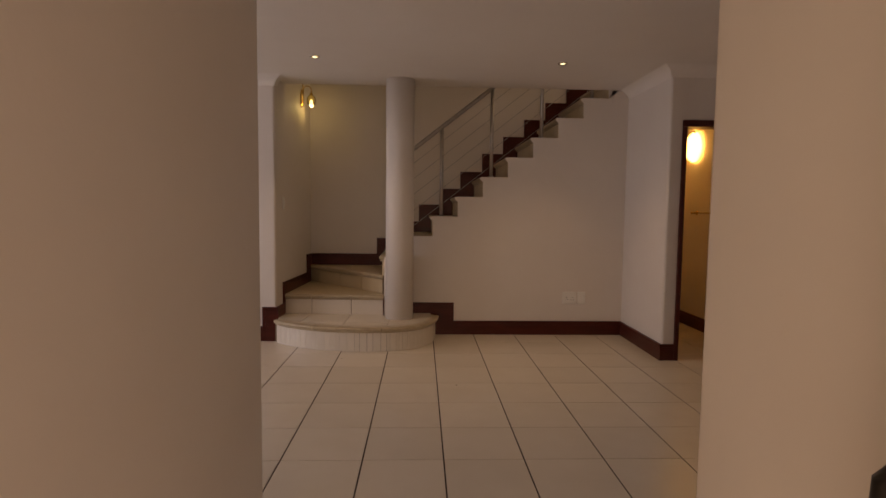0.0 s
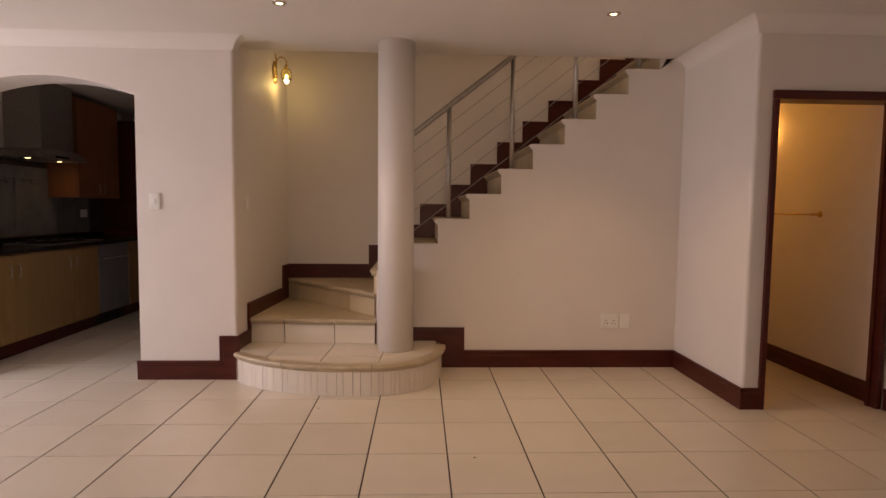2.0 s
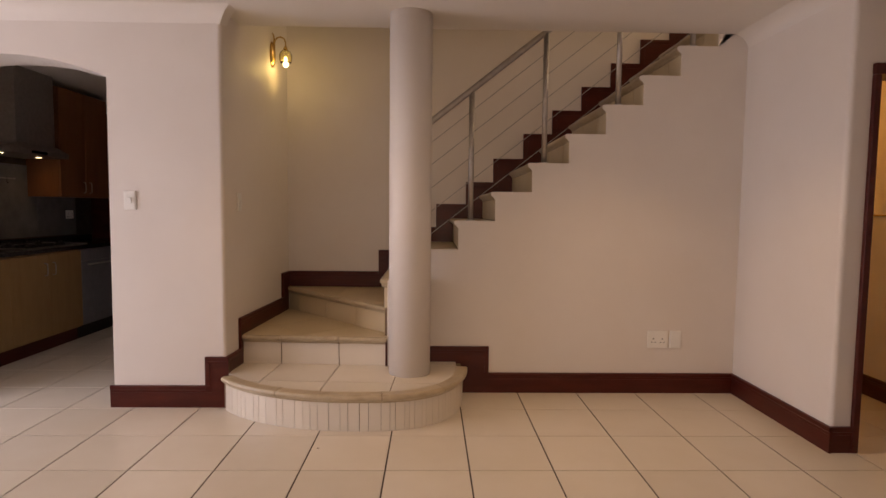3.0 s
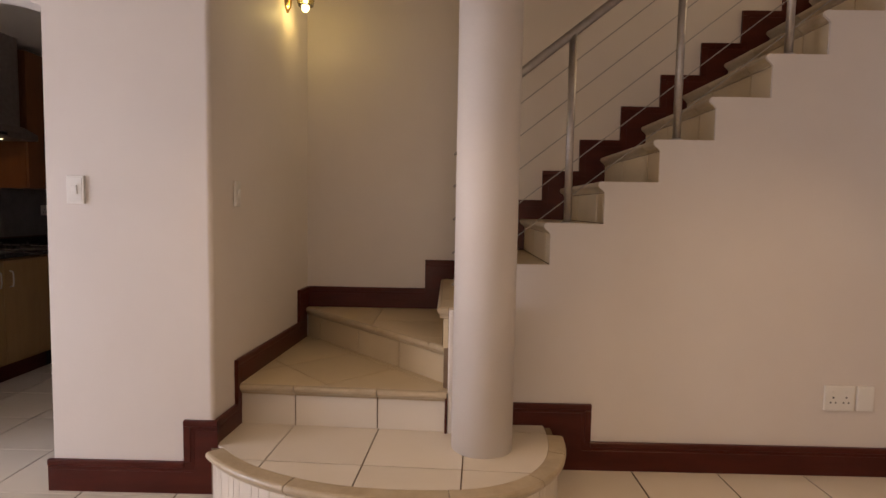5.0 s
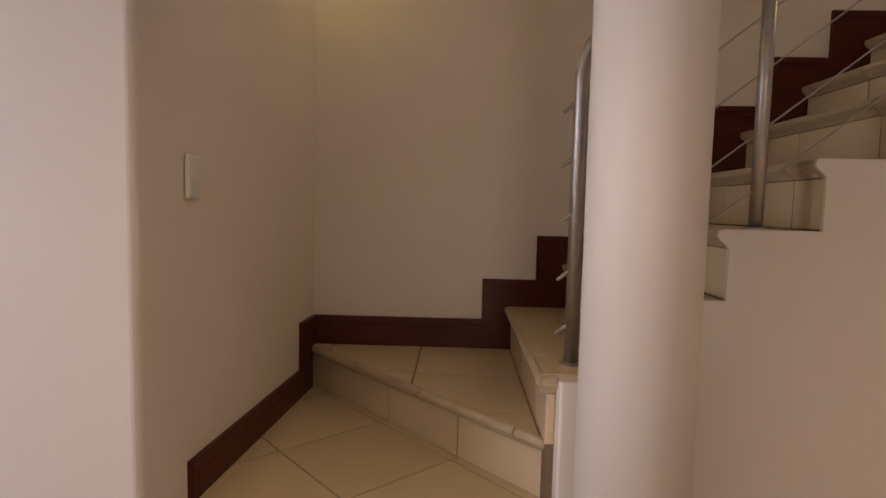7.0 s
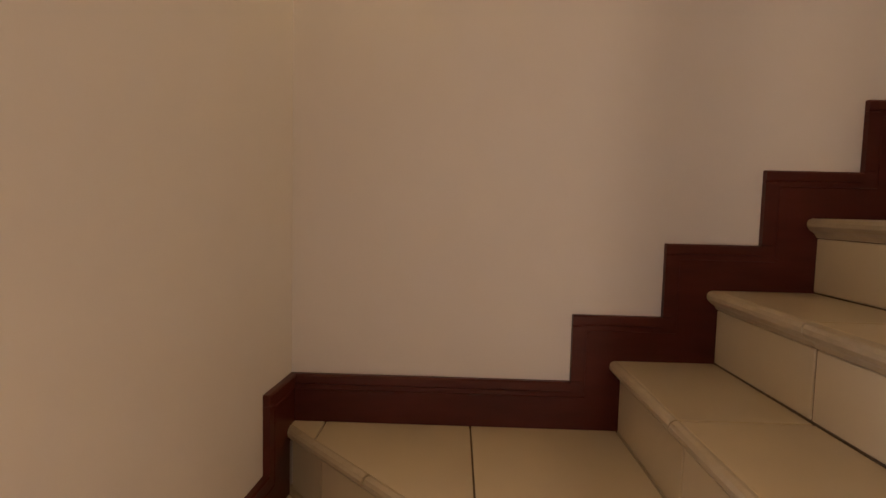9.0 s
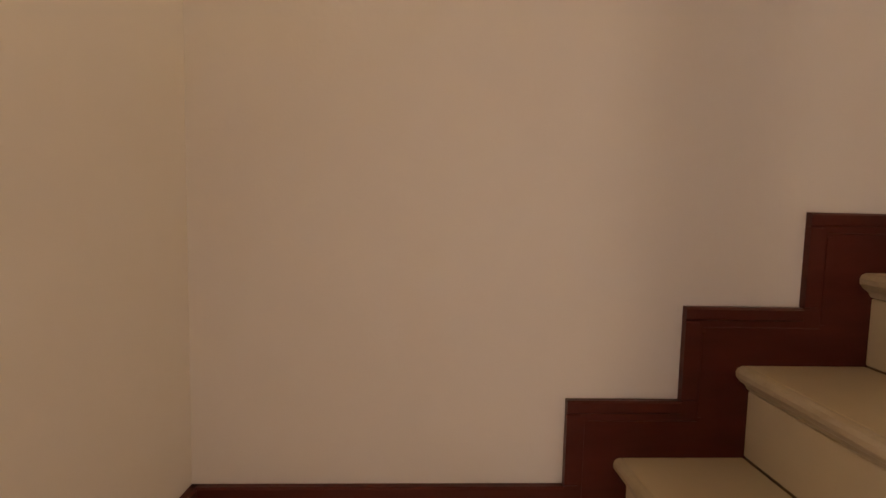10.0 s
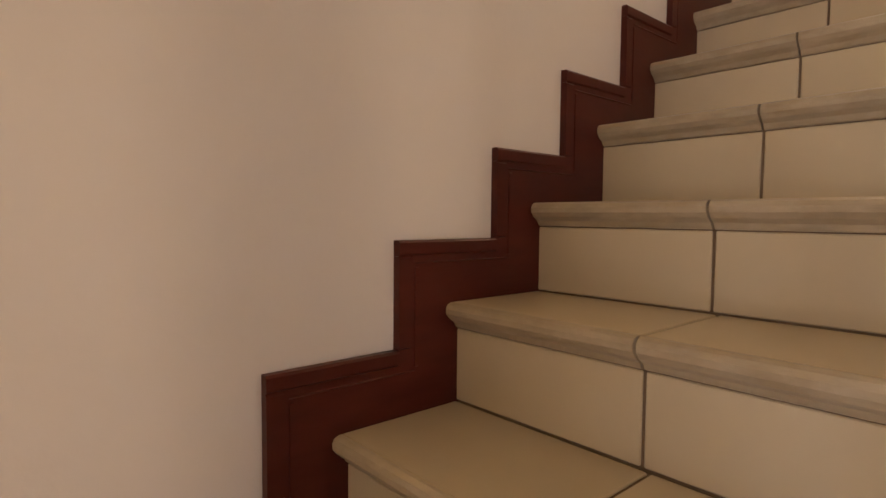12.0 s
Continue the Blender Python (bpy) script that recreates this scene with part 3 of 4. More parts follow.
# third step: a winder whose nose runs across the corner
Z3 = 3 * RISE - 0.008
out3 = Vector((math.sin(DIAG), -math.cos(DIAG)))
riser3 = [(A.x, A.y), (B.x, B.y), (X_IN, Y_BACK), (A.x, Y_BACK)]
step3 = part("step", prism(riser3, floor_place, 2 * RISE - 0.02, Z3 - 0.006), GROUT_STAIR, stairs)
L3 = (B - A).length
d3 = (B - A) / L3
for s0, s1 in ((0.0, 0.155), (0.155, 0.57), (0.57, 0.95), (0.95, L3)):
    p0, p1 = A + d3 * (s0 + 0.003), A + d3 * (min(s1, L3) - 0.003)
    o = out3
    poly = [p0, p1, p1 + o * 0.012, p0 + o * 0.012]
    part("riser_tile", prism([(p.x, p.y) for p in poly], floor_place, 2 * RISE + 0.001, Z3 - 0.053), LAMPLIT_TILE, step3)
nosing(step3, A + out3 * 0.012, B + out3 * 0.012, Z3, out3, [0, 0.28, 0.573, 0.889, 1])
inner = [A + out3 * 0.022, B + out3 * 0.022, Vector((X_IN + 0.02, Y_BACK)), Vector((A.x, Y_BACK))]
tread(step3, [(p.x, p.y) for p in inner], Z3, (-0.636, 6.51), 0.0, 0.40)

# first step: a curved apron of narrow upright strips under a rounded rim
def rim(u):
    """The first step's edge, u from 0 at the kitchen wall to 1 at the wall under the flight: point and outward way."""
    a0, a1 = math.pi + 0.545, 2 * math.pi - 0.10
    a = a0 + (a1 - a0) * u
    c, q = math.cos(a), math.sin(a)
    ax, e = (0.985, 2.0) if c < 0 else (0.645, 2.7)      # the side beside the pillar is squarer
    fx, fy = math.copysign(abs(c) ** (2 / e), c), -abs(q) ** (2 / e)
    p = Vector((-0.35 + ax * fx, Y_SIDE + 0.692 * fy))
    n = Vector((math.copysign(abs(fx) ** (e - 1), fx) / ax, -abs(fy) ** (e - 1) / 0.692)).normalized()
    return p, n


core = [rim(i / 60)[0] for i in range(61)]
core_out = [(X_CORNER - 0.02, Y_KITCHEN)] + [(p.x, p.y) for p in core] + [(core[-1].x, Y_SIDE), (X_CORNER + 0.001, Y_SIDE), (X_CORNER + 0.001, Y_KITCHEN)]
step1 = part("step", prism(core_out, floor_place, -0.05, RISE - 0.011), GROUT_STAIR, stairs)
random.seed(7)
u, cuts = 0.0, [0.0]
while u < 0.97:
    u += random.choice((0.018, 0.021, 0.024, 0.027, 0.033))
    cuts.append(min(u, 1.0))
cuts[-1] = 1.0
for u0, u1 in zip(cuts, cuts[1:]):
    (p0, n0), (p1, n1) = rim(u0 + 0.00055), rim(u1 - 0.00055)
    poly = [p0, p1, p1 + n1 * 0.011, p0 + n0 * 0.011]
    part("apron_tile", prism([(p.x, p.y) for p in poly], floor_place, FLOOR + 0.001, RISE - 0.048), TILE, step1)
for c0, c1 in ((0, 0.22), (0.22, 0.47), (0.47, 0.72), (0.72, 0.90), (0.90, 1.0)):
    bm = bmesh.new()
    rings = []
    for i in range(13):
        p, n = rim(c0 + 0.001 + (c1 - c0 - 0.002) * i / 12)
        rings.append([bm.verts.new((p.x - n.x * (d - 0.011), p.y - n.y * (d - 0.011), RISE + v)) for d, v in RIM])
    for r0, r1 in zip(rings, rings[1:]):
        for j in range(len(RIM)):
            bm.faces.new((r0[j], r0[(j + 1) % len(RIM)], r1[(j + 1) % len(RIM)], r1[j]))
    bm.faces.new(rings[0])
    bm.faces.new(rings[-1][::-1])
    part("nosing", bm, NOSING, step1)
# its top: square tiles cut along the rim
edge = [rim(i / 24) for i in range(25)]
top1 = [(p.x - n.x * 0.035, p.y - n.y * 0.035) for p, n in edge]
top1 = [(X_CORNER + 0.002, Y_KITCHEN)] + top1 + [(top1[-1][0], Y_SIDE), (X_CORNER + 0.002, Y_SIDE)]
tread(step1, top1, RISE, (-0.548, 5.900), math.radians(-3), 0.405, 0.006, TILE)

# ---- stair railing ----
rail_thing = thing("stair_railing", "brushed steel stair railing with thin cables", "railing")
SLOPE = RISE / GO
Y_RAIL = 6.400
X_POST = 0.352


def rail_z(x, h):
    """Height of a line h above the treads' middles at the posts."""
    return 6 * RISE + h + (x - X_POST) * SLOPE


H_TOP = 0.885
X_FIRST = -0.148
path = [(X_FIRST, Y_RAIL, tread_z(4)), (X_FIRST, Y_RAIL, rail_z(X_FIRST, H_TOP) - 0.09)]
z_bend = rail_z(X_FIRST, H_TOP)
for i in range(1, 9):
    a = i / 8
    x = X_FIRST + 0.075 * a * a
    path.append((x, Y_RAIL, (1 - a) ** 2 * (z_bend - 0.09) + 2 * a * (1 - a) * (z_bend + 0.0) + a * a * rail_z(X_FIRST + 0.075, H_TOP)))
path.append((2.12, Y_RAIL, rail_z(2.12, H_TOP)))
part("handrail", tube(path, 0.021, 16), STEEL, rail_thing, "bent steel handrail tube", smooth=True)
for k, x in ((k, X_POST + GO * (k - 6)) for k in (6, 8, 10, 12)):
    post = part("post", tube([(x, Y_RAIL, tread_z(k)), (x, Y_RAIL, rail_z(x, H_TOP))], 0.0185, 16), STEEL, rail_thing, smooth=True)
    part("base_flange", lathe([(0, 0), (0.032, 0), (0.032, 0.004), (0.022, 0.009), (0, 0.009)], pose(x, Y_RAIL, tread_z(k)), 20), STEEL, post)
part("base_flange", lathe([(0, 0), (0.034, 0), (0.034, 0.004), (0.024, 0.009), (0, 0.009)], pose(X_FIRST, Y_RAIL, tread_z(4)), 20), STEEL, rail_thing)
for h in (0.115, 0.270, 0.432, 0.590, 0.742):
    cable = part("cable", tube([(X_FIRST - 0.03, Y_RAIL, rail_z(X_FIRST - 0.03, h)), (2.12, Y_RAIL, rail_z(2.12, h))], 0.0028, 6), STEEL, rail_thing)
    z = rail_z(X_FIRST - 0.032, h)
    part("terminal", tube([(X_FIRST - 0.048, Y_RAIL, z - 0.013), (X_FIRST - 0.012, Y_RAIL, z + 0.016)], [0.005, 0.0075], 8), STEEL, cable)

# ---- wall lamp of the stairs ----
sconce = thing("wall_lamp", "lit brass wall lamp with a ribbed amber glass shade", "lamp")
SY, SZ = 6.96, 2.43
XS = X_STAIR + (SY - Y_BACK) * LEAN
plate = bmesh.new()
add_lathe(plate, [(0.0, 0.0), (0.052, 0.0), (0.052, 0.006), (0.044, 0.012), (0.040, 0.020), (0.018, 0.026), (0.0, 0.028)], Matrix(), 28)
for v in plate.verts:
    v.co = (XS + v.co.z, SY + v.co.x, SZ + v.co.y * 1.9)
part("backplate", plate, BRASS, sconce, "oval brass backplate", smooth=True)
arm = [(XS + 0.02, SY, SZ)]
for i in range(13):
    a = math.pi * i / 12
    arm.append((XS + 0.065 - 0.042 * math.cos(a), SY, SZ + 0.088 + 0.047 * math.sin(a)))
arm.append((XS + 0.107, SY, SZ + 0.060))
part("arm", tube(arm, 0.0055, 10), BRASS, sconce, smooth=True)
part("scroll", tube([(XS + 0.012, SY, SZ + 0.06), (XS + 0.020, SY, SZ + 0.11), (XS + 0.016, SY, SZ + 0.15), (XS + 0.006, SY, SZ + 0.165)],
                    [0.008, 0.0065, 0.006, 0.004], 10), BRASS, sconce, smooth=True)
part("holder", lathe([(0, 0.065), (0.010, 0.065), (0.016, 0.050), (0.018, 0.036), (0.0, 0.036)], pose(XS + 0.107, SY, SZ), 20), BRASS, sconce, smooth=True)
shade = bmesh.new()
prof = [(0.015, 0.040), (0.034, 0.026), (0.046, 0.000), (0.048, -0.028), (0.044, -0.050), (0.037, -0.063)]
add_lathe(shade, prof + [(r - 0.003, z) for r, z in prof[::-1]], pose(XS + 0.107, SY, SZ), 40)
for v in shade.verts:
    d = Vector((v.co.x - XS - 0.107, v.co.y - SY))
    a = math.atan2(d.y, d.x)
    s = 1 + 0.035 * math.cos(14 * a)
    v.co.x, v.co.y = XS + 0.107 + d.x * s, SY + d.y * s
part("shade", shade, AMBER_GLASS, sconce, "ribbed amber glass shade", smooth=True).visible_shadow = False
part("bulb", lathe([(0, -0.012), (0.010, -0.015), (0.014, -0.035), (0.021, -0.066), (0.020, -0.080), (0.011, -0.089), (0, -0.091)],
                   pose(XS + 0.107, SY, SZ), 20), BULB, sconce, smooth=True)

# ---- downlights ----
down = thing("downlight", "small round recessed ceiling downlight, switched on", "lamp", "ceiling downlights")
part("trim_ring", lathe([(0.022, -0.001), (0.024, -0.006), (0.040, -0.004), (0.043, 0.002), (0.022, 0.002)], Matrix(), 28), CHROME, down, smooth=True)
part("lens", lathe([(0, -0.0035), (0.0215, -0.003), (0.0215, 0.001), (0, 0.001)], Matrix(), 24), BULB, down)
down.location = (-0.711, 5.360, CEIL)
copy_thing(down, pose(1.302, 5.400, CEIL))


# ---- switches and sockets ----
def plate_thing(name, label, category, m, w, h, rockers, sockets=0):
    """A wall plate in the xz plane that faces -y, placed by m."""
    ob = thing(name, label, category)
    part("plate", box(-w / 2, w / 2, -0.011, 0.001, -h / 2, h / 2, bevel=0.003), WHITE_PLASTIC, ob)
    part("rim", box(-w / 2 + 0.008, w / 2 - 0.008, -0.0125, -0.010, -h / 2 + 0.008, h / 2 - 0.008, bevel=0.001, segments=1), WHITE_PLASTIC, ob)
    for i in range(rockers):
        bm = box(-0.012, 0.012, -0.018, -0.012, -0.018, 0.018, bevel=0.002)
        for v in bm.verts:
            v.co.y -= 0.003 * (v.co.z > 0)
            v.co.x += (i - (rockers - 1) / 2) * 0.028
        part("rocker", bm, WHITE_PLASTIC, ob)
    for i in range(sockets):
        for dx, dz, r in ((0, 0.017, 0.0045), (-0.012, -0.008, 0.004), (0.012, -0.008, 0.004)):
            cx = (i - (sockets - 1) / 2) * 0.062 + dx
            part("socket_hole", lathe([(0, 0), (r, 0), (r, 0.0012), (0, 0.0012)], pose(cx, -0.0126, dz - 0.012, 90), 12), DARK_HOLE, ob)
        part("rocker", box((i - 0.5) * 0.062 - 0.008, (i - 0.5) * 0.062 + 0.008, -0.016, -0.012, 0.022, 0.036, bevel=0.0015), WHITE_PLASTIC, ob)
    ob.matrix_world = m
    return ob


plate_thing("light_switch", "white plastic light switch beside the kitchen arch", "switch", pose(-1.789, Y_KITCHEN, 1.292), 0.075, 0.118, 1)
plate_thing("light_switch", "white plastic light switch on the stair wall", "switch", pose(X_STAIR - (Y_BACK - 6.298) * LEAN, 6.298, 1.290, 0, 0, 94), 0.072, 0.118, 1)
plate_thing("wall_socket", "white double power socket under the stairs", "socket", pose(1.676, Y_SIDE, 0.362), 0.142, 0.122, 0, 2)
plate_thing("blank_plate", "plain white cover plate beside the socket", "cover plate", pose(1.800, Y_SIDE, 0.362), 0.082, 0.122, 0)

# ---- bathroom ----
lamp = thing("bathroom_lamp", "round opal glass wall lamp glowing warm yellow", "lamp")
part("base", lathe([(0, 0), (0.15, 0), (0.15, 0.018), (0, 0.018)], pose(X_RIGHT, 6.84, 1.965, 0, -90, 0), 32), WHITE_PLASTIC, lamp)
part("glass_bowl", lathe([(0.162, 0.020), (0.166, 0.028), (0.150, 0.050), (0.115, 0.072), (0.065, 0.086), (0, 0.090)], pose(X_RIGHT, 6.84, 1.965, 0, -90, 0), 40),
     OPAL, lamp, "lit opal glass bowl", smooth=True)
for dz, dy in ((0.155, -0.04), (-0.155, 0.04)):
    part("clip", box(X_RIGHT - 0.055, X_RIGHT - 0.018, 6.84 + dy - 0.006, 6.84 + dy + 0.006, 1.965 + dz - 0.006, 1.965 + dz + 0.006, bevel=0.001), DARK_IRON, lamp)
towel = thing("towel_rail", "slim brass towel rail on the bathroom wall", "towel rail")
part("bar", tube([(X_RIGHT - 0.055, 6.05, 1.245), (X_RIGHT - 0.055, 6.78, 1.245)], 0.006, 12), BRASS, towel, smooth=True)
for y in (6.07, 6.76):
    arm_ob = part("bracket", tube([(X_RIGHT, y, 1.245), (X_RIGHT - 0.02, y, 1.245), (X_RIGHT - 0.048, y, 1.245), (X_RIGHT - 0.066, y, 1.245)],
                                  [0.022, 0.011, 0.009, 0.012], 14), BRASS, towel, smooth=True)
    part("rosette", lathe([(0, 0), (0.026, 0), (0.024, 0.006), (0.016, 0.009), (0, 0.009)], pose(X_RIGHT, y, 1.245, 0, -90, 0), 20), BRASS, arm_ob)

# ---- kitchen ----
X_FRONT = -3.25
ZC = 0.88


def handle_bar(parent, x, y, z, length=0.11):
    bm = tube([(x, y, z - length / 2), (x + 0.022, y, z - length / 2 + 0.004), (x + 0.026, y, z - length / 4), (x + 0.026, y, z + length / 4),
               (x + 0.022, y, z + length / 2 - 0.004), (x, y, z + length / 2)], 0.0045, 8)
    part("handle", bm, STEEL, parent, "slim steel handle", smooth=True)


def base_unit(y0, y1, doors, label, front=None):
    ob = thing("base_cabinet", label, "cabinet", "kitchen base cabinets")
    body = part("body", box(X_KITCHEN, X_FRONT - 0.022, y0 + 0.001, y1 - 0.001, 0.10, ZC - 0.035), CABINET, ob)
    part("plinth", box(X_KITCHEN, X_FRONT - 0.06, y0 + 0.001, y1 - 0.001, FLOOR, 0.10), MAHOGANY, ob, "dark recessed plinth")
    w = (y1 - y0) / doors
    for i in range(doors):
        a, b = y0 + i * w + 0.002, y0 + (i + 1) * w - 0.002
        d = part("door", box(X_FRONT - 0.021, X_FRONT, a, b, 0.112, ZC - 0.05, bevel=0.003), front or CABINET, ob)
        handle_bar(d, X_FRONT, b - 0.05 if i % 2 == 0 else a + 0.05, 0.70)
    return ob


base_unit(6.36, 7.0, 2, "maple veneer base cabinet under a black granite worktop")
base_unit(7.0, 7.90, 2, "maple veneer base cabinet below the hob")
oven = thing("dishwasher", "dark steel-fronted dishwasher under the worktop", "dishwasher")
part("body", box(X_KITCHEN, X_FRONT - 0.03, 7.903, 8.497, 0.1, ZC - 0.036), DARK_IRON, oven)
part("plinth", box(X_KITCHEN, X_FRONT - 0.06, 7.903, 8.497, FLOOR, 0.1), DARK_IRON, oven)
od = part("door", box(X_FRONT - 0.029, X_FRONT, 7.905, 8.495, 0.11, 0.72, bevel=0.004), DARK_STEEL, oven, "dark steel door")
part("handle", tube([(X_FRONT + 0.03, 7.96, 0.69), (X_FRONT + 0.03, 8.44, 0.69)], 0.008, 10), STEEL, od, smooth=True)
part("control_panel", box(X_FRONT - 0.028, X_FRONT - 0.002, 7.905, 8.495, 0.725, ZC - 0.045, bevel=0.003), DARK_STEEL, oven)
base_unit(8.50, 9.045, 1, "maple veneer base cabinet in the kitchen corner")
top_ob = thing("worktop", "polished black granite kitchen worktop", "worktop")
part("slab", box(X_KITCHEN, X_FRONT + 0.025, 6.35, 9.045, ZC - 0.034, ZC, bevel=0.004), GRANITE, top_ob)
part("upstand", box(X_KITCHEN, X_KITCHEN + 0.016, 6.35, 9.045, ZC, ZC + 0.05, bevel=0.002), GRANITE, top_ob)
hob = thing("hob", "black glass hob with a steel edge in the worktop", "hob")
part("glass_top", box(-3.75, -3.32, 7.30, 8.08, ZC + 0.001, ZC + 0.008, bevel=0.002), BLACK_GLASS, hob)
for x0, x1, y0, y1 in ((-3.32, -3.305, 7.285, 8.095), (-3.765, -3.75, 7.285, 8.095), (-3.75, -3.32, 7.285, 7.299), (-3.75, -3.32, 8.081, 8.095)):
    part("steel_edge", box(x0, x1, y0, y1, ZC + 0.0005, ZC + 0.011, bevel=0.002), STEEL, hob)
for x, y in ((-3.43, 7.5), (-3.64, 7.5), (-3.43, 7.88), (-3.64, 7.88)):
    burner = part("burner", lathe([(0, 0.008), (0.05, 0.008), (0.05, 0.016), (0.036, 0.022), (0.034, 0.028), (0, 0.029)], pose(x, y, ZC), 24), DARK_IRON, hob, smooth=True)
    for a in range(4):
        q = math.pi / 2 * a + 0.4
        part("grate_bar", tube([(x + 0.03 * math.cos(q), y + 0.03 * math.sin(q), ZC + 0.036), (x + 0.085 * math.cos(q), y + 0.085 * math.sin(q), ZC + 0.036),
                                (x + 0.09 * math.cos(q), y + 0.09 * math.sin(q), ZC + 0.008)], 0.004, 6), DARK_IRON, burner)
hood = thing("cooker_hood", "steel chimney cooker hood with two small lights", "cooker hood")
hc = bmesh.new()
a = [hc.verts.new(p) for p in ((X_KITCHEN, 7.20, 1.70), (-3.42, 7.20, 1.70), (-3.42, 8.04, 1.70), (X_KITCHEN, 8.04, 1.70))]
a2 = [hc.verts.new(p) for p in ((X_KITCHEN, 7.20, 1.745), (-3.42, 7.20, 1.745), (-3.42, 8.04, 1.745), (X_KITCHEN, 8.04, 1.745))]
a3 = [hc.verts.new(p) for p in ((X_KITCHEN, 7.46, 1.80), (-3.49, 7.46, 1.80), (-3.49, 7.98, 1.80), (X_KITCHEN, 7.98, 1.80))]
hc.faces.new(a[::-1])
hc.faces.new(a3)
for p, q in ((a, a2), (a2, a3)):
    for i in range(4):
        hc.faces.new((p[i], p[(i + 1) % 4], q[(i + 1) % 4], q[i]))
part("canopy", hc, STEEL, hood)
part("chimney", box(X_KITCHEN, -3.50, 7.47, 7.97, 1.80, CEIL, bevel=0.004), STEEL, hood)
part("control_strip", box(-3.421, -3.417, 7.54, 7.74, 1.712, 1.734), BLACK_GLASS, hood)
for y in (7.42, 7.885):
    part("lamp_lens", lathe([(0, -0.002), (0.022, -0.002), (0.026, 0.001), (0, 0.001)], pose(-3.6, y, 1.70), 20), BULB, hood, "lit lamp lens")
wall_unit = thing("wall_cabinet", "reddish wood wall cabinet beside the cooker hood", "cabinet")
part("body", box(X_KITCHEN, -3.54, 8.06, 8.86, 1.34, 2.40, bevel=0.002), CHERRY, wall_unit)
for y0, y1, yh in ((8.062, 8.458, 8.41), (8.462, 8.858, 8.51)):
    d = part("door", box(-3.538, -3.518, y0, y1, 1.342, 2.398, bevel=0.003), CHERRY, wall_unit)
    handle_bar(d, -3.518, yh, 1.44)
tall = thing("tall_cabinet", "tall dark-stained cabinet at the end of the kitchen", "cabinet")
part("body", box(X_KITCHEN, -2.30, 9.07, Y_KITCHEN_BACK, 0.10, 2.30), MAHOGANY, tall)
part("plinth", box(X_KITCHEN, -2.30, 9.10, Y_KITCHEN_BACK, FLOOR, 0.10), DARK_IRON, tall)
for i in range(3):
    x0 = X_FRONT + 0.03 + i * 0.305
    d = part("door", box(x0 + 0.002, x0 + 0.303, 9.048, 9.068, 0.112, 2.296, bevel=0.003), MAHOGANY, tall)
    part("handle", tube([(x0 + 0.26, 9.046, 1.0), (x0 + 0.26, 9.022, 1.01), (x0 + 0.26, 9.022, 1.19), (x0 + 0.26, 9.046, 1.2)], 0.0045, 8), STEEL, d, smooth=True)
uts = thing("utensil_rail", "steel utensil rail with hooks under the hood", "utensil rail")
part("bar", tube([(X_KITCHEN + 0.05, 6.9, 1.50), (X_KITCHEN + 0.05, 7.85, 1.50)], 0.006, 10), STEEL, uts, smooth=True)
for y in (6.95, 7.8):
    part("bracket", tube([(X_KITCHEN, y, 1.50), (X_KITCHEN + 0.05, y, 1.50)], 0.006, 8), STEEL, uts)
for i in range(7):
    y = 7.05 + 0.115 * i
    part("hook", tube([(X_KITCHEN + 0.05, y, 1.51), (X_KITCHEN + 0.058, y, 1.50), (X_KITCHEN + 0.054, y, 1.47), (X_KITCHEN + 0.062, y, 1.455), (X_KITCHEN + 0.072, y, 1.462)], 0.0022, 6), DARK_IRON, uts)
sp = tagged(part("splashback", box(X_KITCHEN, X_KITCHEN + 0.006, 6.36, 9.4, ZC + 0.05, 1.70), GROUT), "dark grey glass panel splashback behind the worktop", "splashback", kind="structure")
sp_mesh = mesh_from(box(0, 0.006, 0.0015, 0.5985, 0.0015, 0.6985, bevel=0.0012, segments=1), "panel", SPLASH)
for i in range(4):
    t = new("panel", sp_mesh)
    t.location = (X_KITCHEN + 0.005, 6.38 + 0.6 * i, ZC + 0.06)
    t.parent = sp
so = plate_thing("wall_socket", "white double power socket on the kitchen splashback", "socket", pose(X_KITCHEN + 0.0125, 8.66, 1.16, 0, 0, 90), 0.118, 0.09, 0, 2)

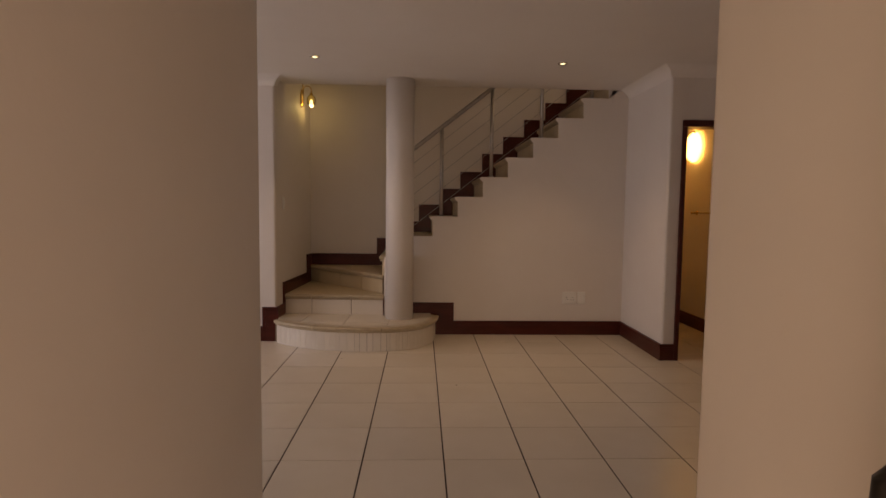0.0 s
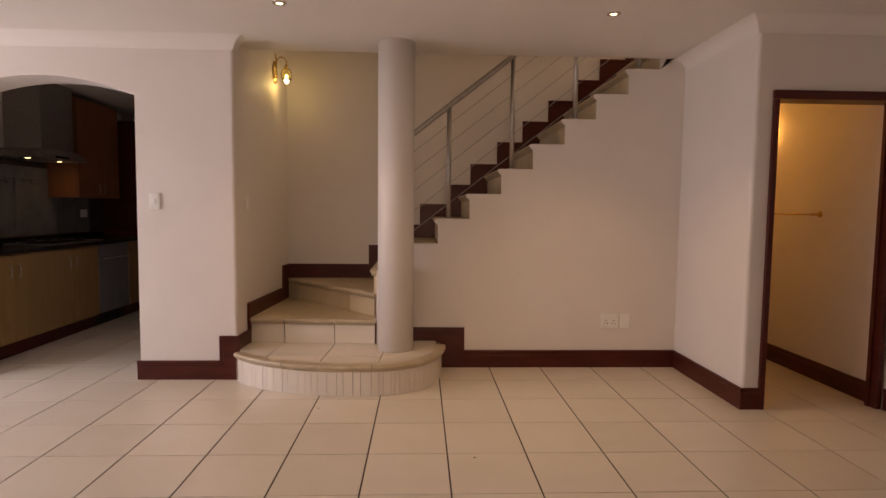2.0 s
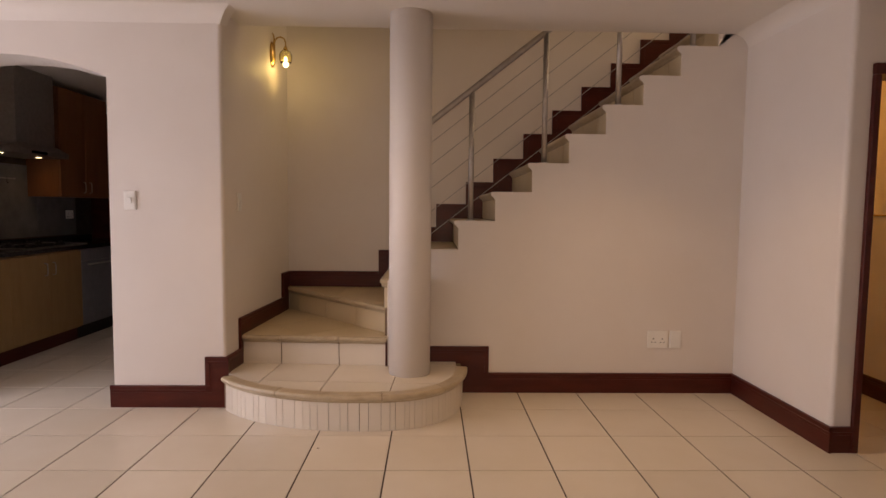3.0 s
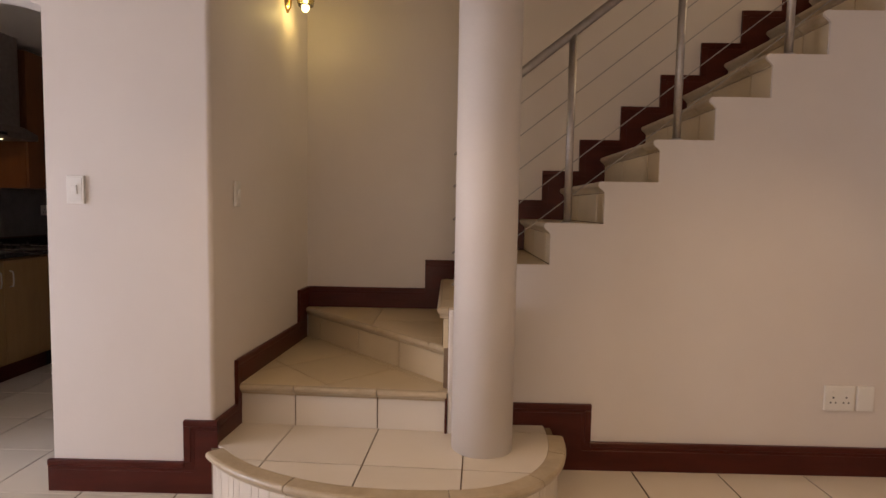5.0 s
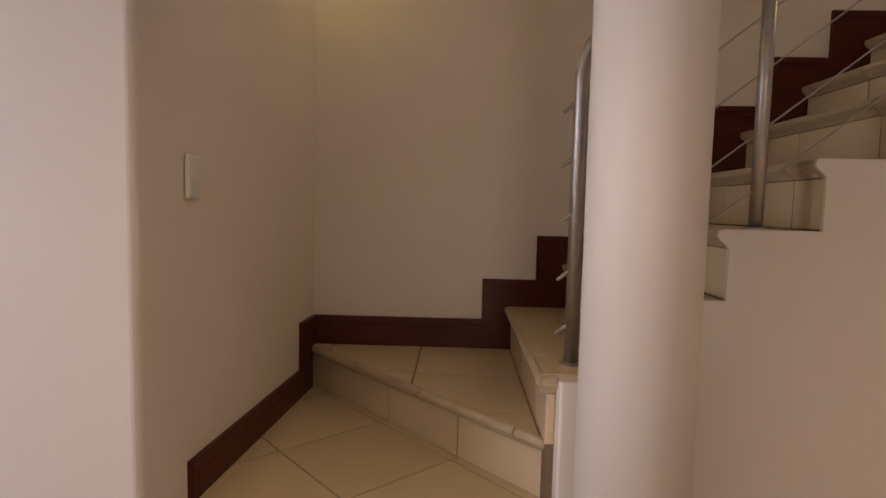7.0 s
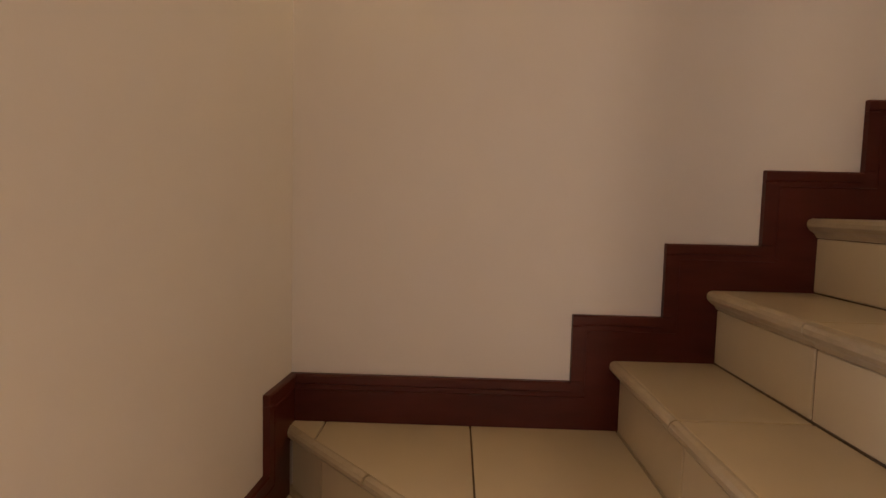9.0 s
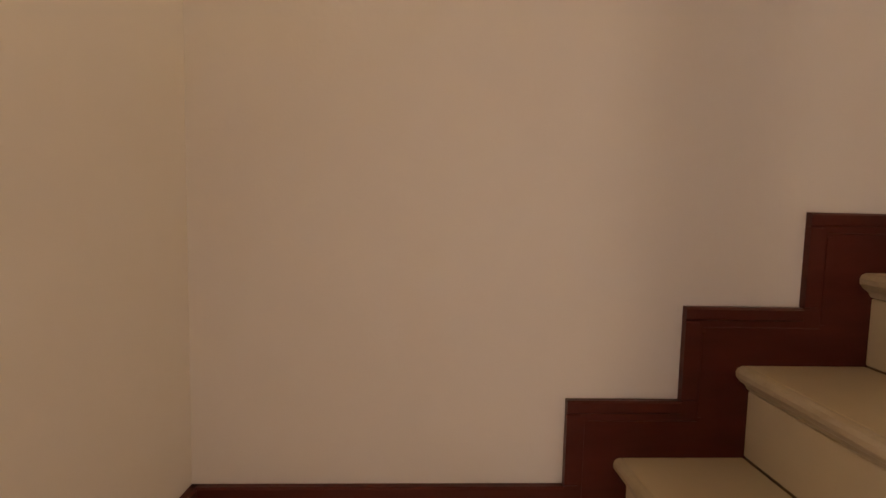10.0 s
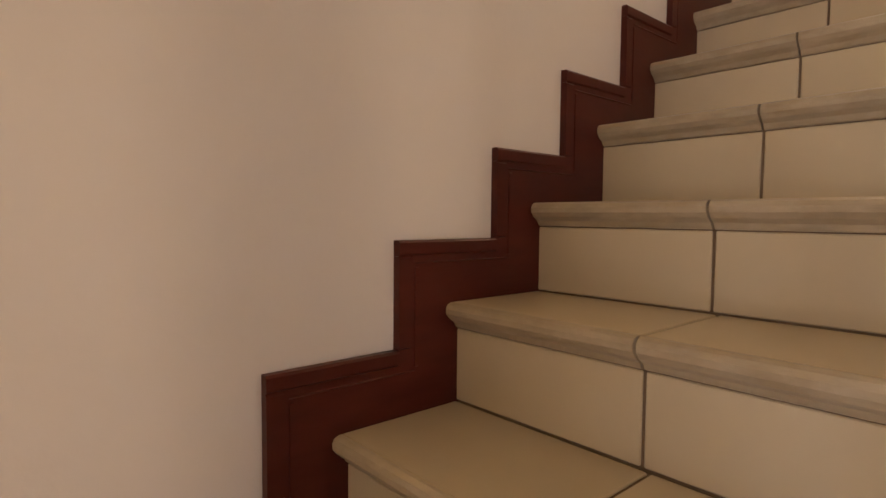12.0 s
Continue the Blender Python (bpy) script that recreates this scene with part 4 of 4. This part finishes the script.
# ---- entrance door, folded back against the passage wall ----
leaf = thing("entrance_door", "dark mahogany door standing open against the passage wall", "door")
part("leaf", box(X_PASS_R - 0.052, X_PASS_R - 0.010, 0.36, 1.23, FLOOR + 0.008, 2.04, bevel=0.004), MAHOGANY, leaf)
part("hinge", tube([(X_PASS_R - 0.006, 0.355, 1.7), (X_PASS_R - 0.006, 0.355, 1.8)], 0.006, 8), BRASS, leaf)
part("hinge", tube([(X_PASS_R - 0.006, 0.355, 0.25), (X_PASS_R - 0.006, 0.355, 0.35)], 0.006, 8), BRASS, leaf)
hd = part("door_handle", tube([(X_PASS_R - 0.05, 1.170, 1.055), (X_PASS_R - 0.066, 1.170, 1.055), (X_PASS_R - 0.074, 1.180, 1.056), (X_PASS_R - 0.078, 1.190, 1.056),
                               (X_PASS_R - 0.078, 1.208, 1.053), (X_PASS_R - 0.078, 1.220, 1.040), (X_PASS_R - 0.078, 1.222, 1.005)], 0.0095, 12), DARK_IRON, leaf, "dark bronze lever handle", smooth=True)
part("handle_plate", box(X_PASS_R - 0.056, X_PASS_R - 0.051, 1.150, 1.190, 0.96, 1.13, bevel=0.002), DARK_IRON, hd)

# ---- specks on the floor ----
for x, y, r in ((-0.512, 5.45, 0.007), (0.42, 4.73, 0.007)):
    sp_ob = thing("dirt_speck", "tiny dark speck of dirt on the floor tile", "dirt", "specks on the floor", at=(x, y, FLOOR))
    bm = lathe([(0, 0.0016), (r * 0.6, 0.0013), (r, 0.0002), (r * 0.9, -0.0005)], Matrix(), 10)
    for v in bm.verts:
        v.co.x *= 1.0 + 0.35 * math.sin(7 * v.co.y / r + x)
    part("crumb", bm, DIRT, sp_ob)
# ---- floor tiles ----
PITCH, FX, FY = 0.415, 0.280, 5.196
tile_mesh = mesh_from(box(0.0040, PITCH - 0.0040, 0.0026, PITCH - 0.0026, -0.012, 0.0, bevel=0.0007, segments=1), "tile", TILE)
rest = bmesh.new()
floor_ob = bpy.data.objects["floor"]
count = 0
for i in range(-14, 9):
    for j in range(-19, 12):
        x, y = FX + i * PITCH, FY + j * PITCH
        if x > X_RIGHT or x < X_WINDOW or y > Y_KITCHEN_BACK or y < -0.4:
            continue
        near = (-2.4 < x < X_RIGHT - 0.1 and 1.8 < y < 6.1) or (-3.6 < x < -1.7 and 5.4 < y < 8.2) or (2.0 < x < 3.0 and 6.0 < y < 7.6)
        if near and count < 300:
            ob = new("tile", tile_mesh)
            ob.location = (x, y, FLOOR)
            ob.parent = floor_ob
            count += 1
        else:
            add_box(rest, x + 0.0040, x + PITCH - 0.0040, y + 0.0026, y + PITCH - 0.0026, FLOOR - 0.012, FLOOR)
tagged(part("outer_tiles", rest, TILE, floor_ob), kind="stuff")
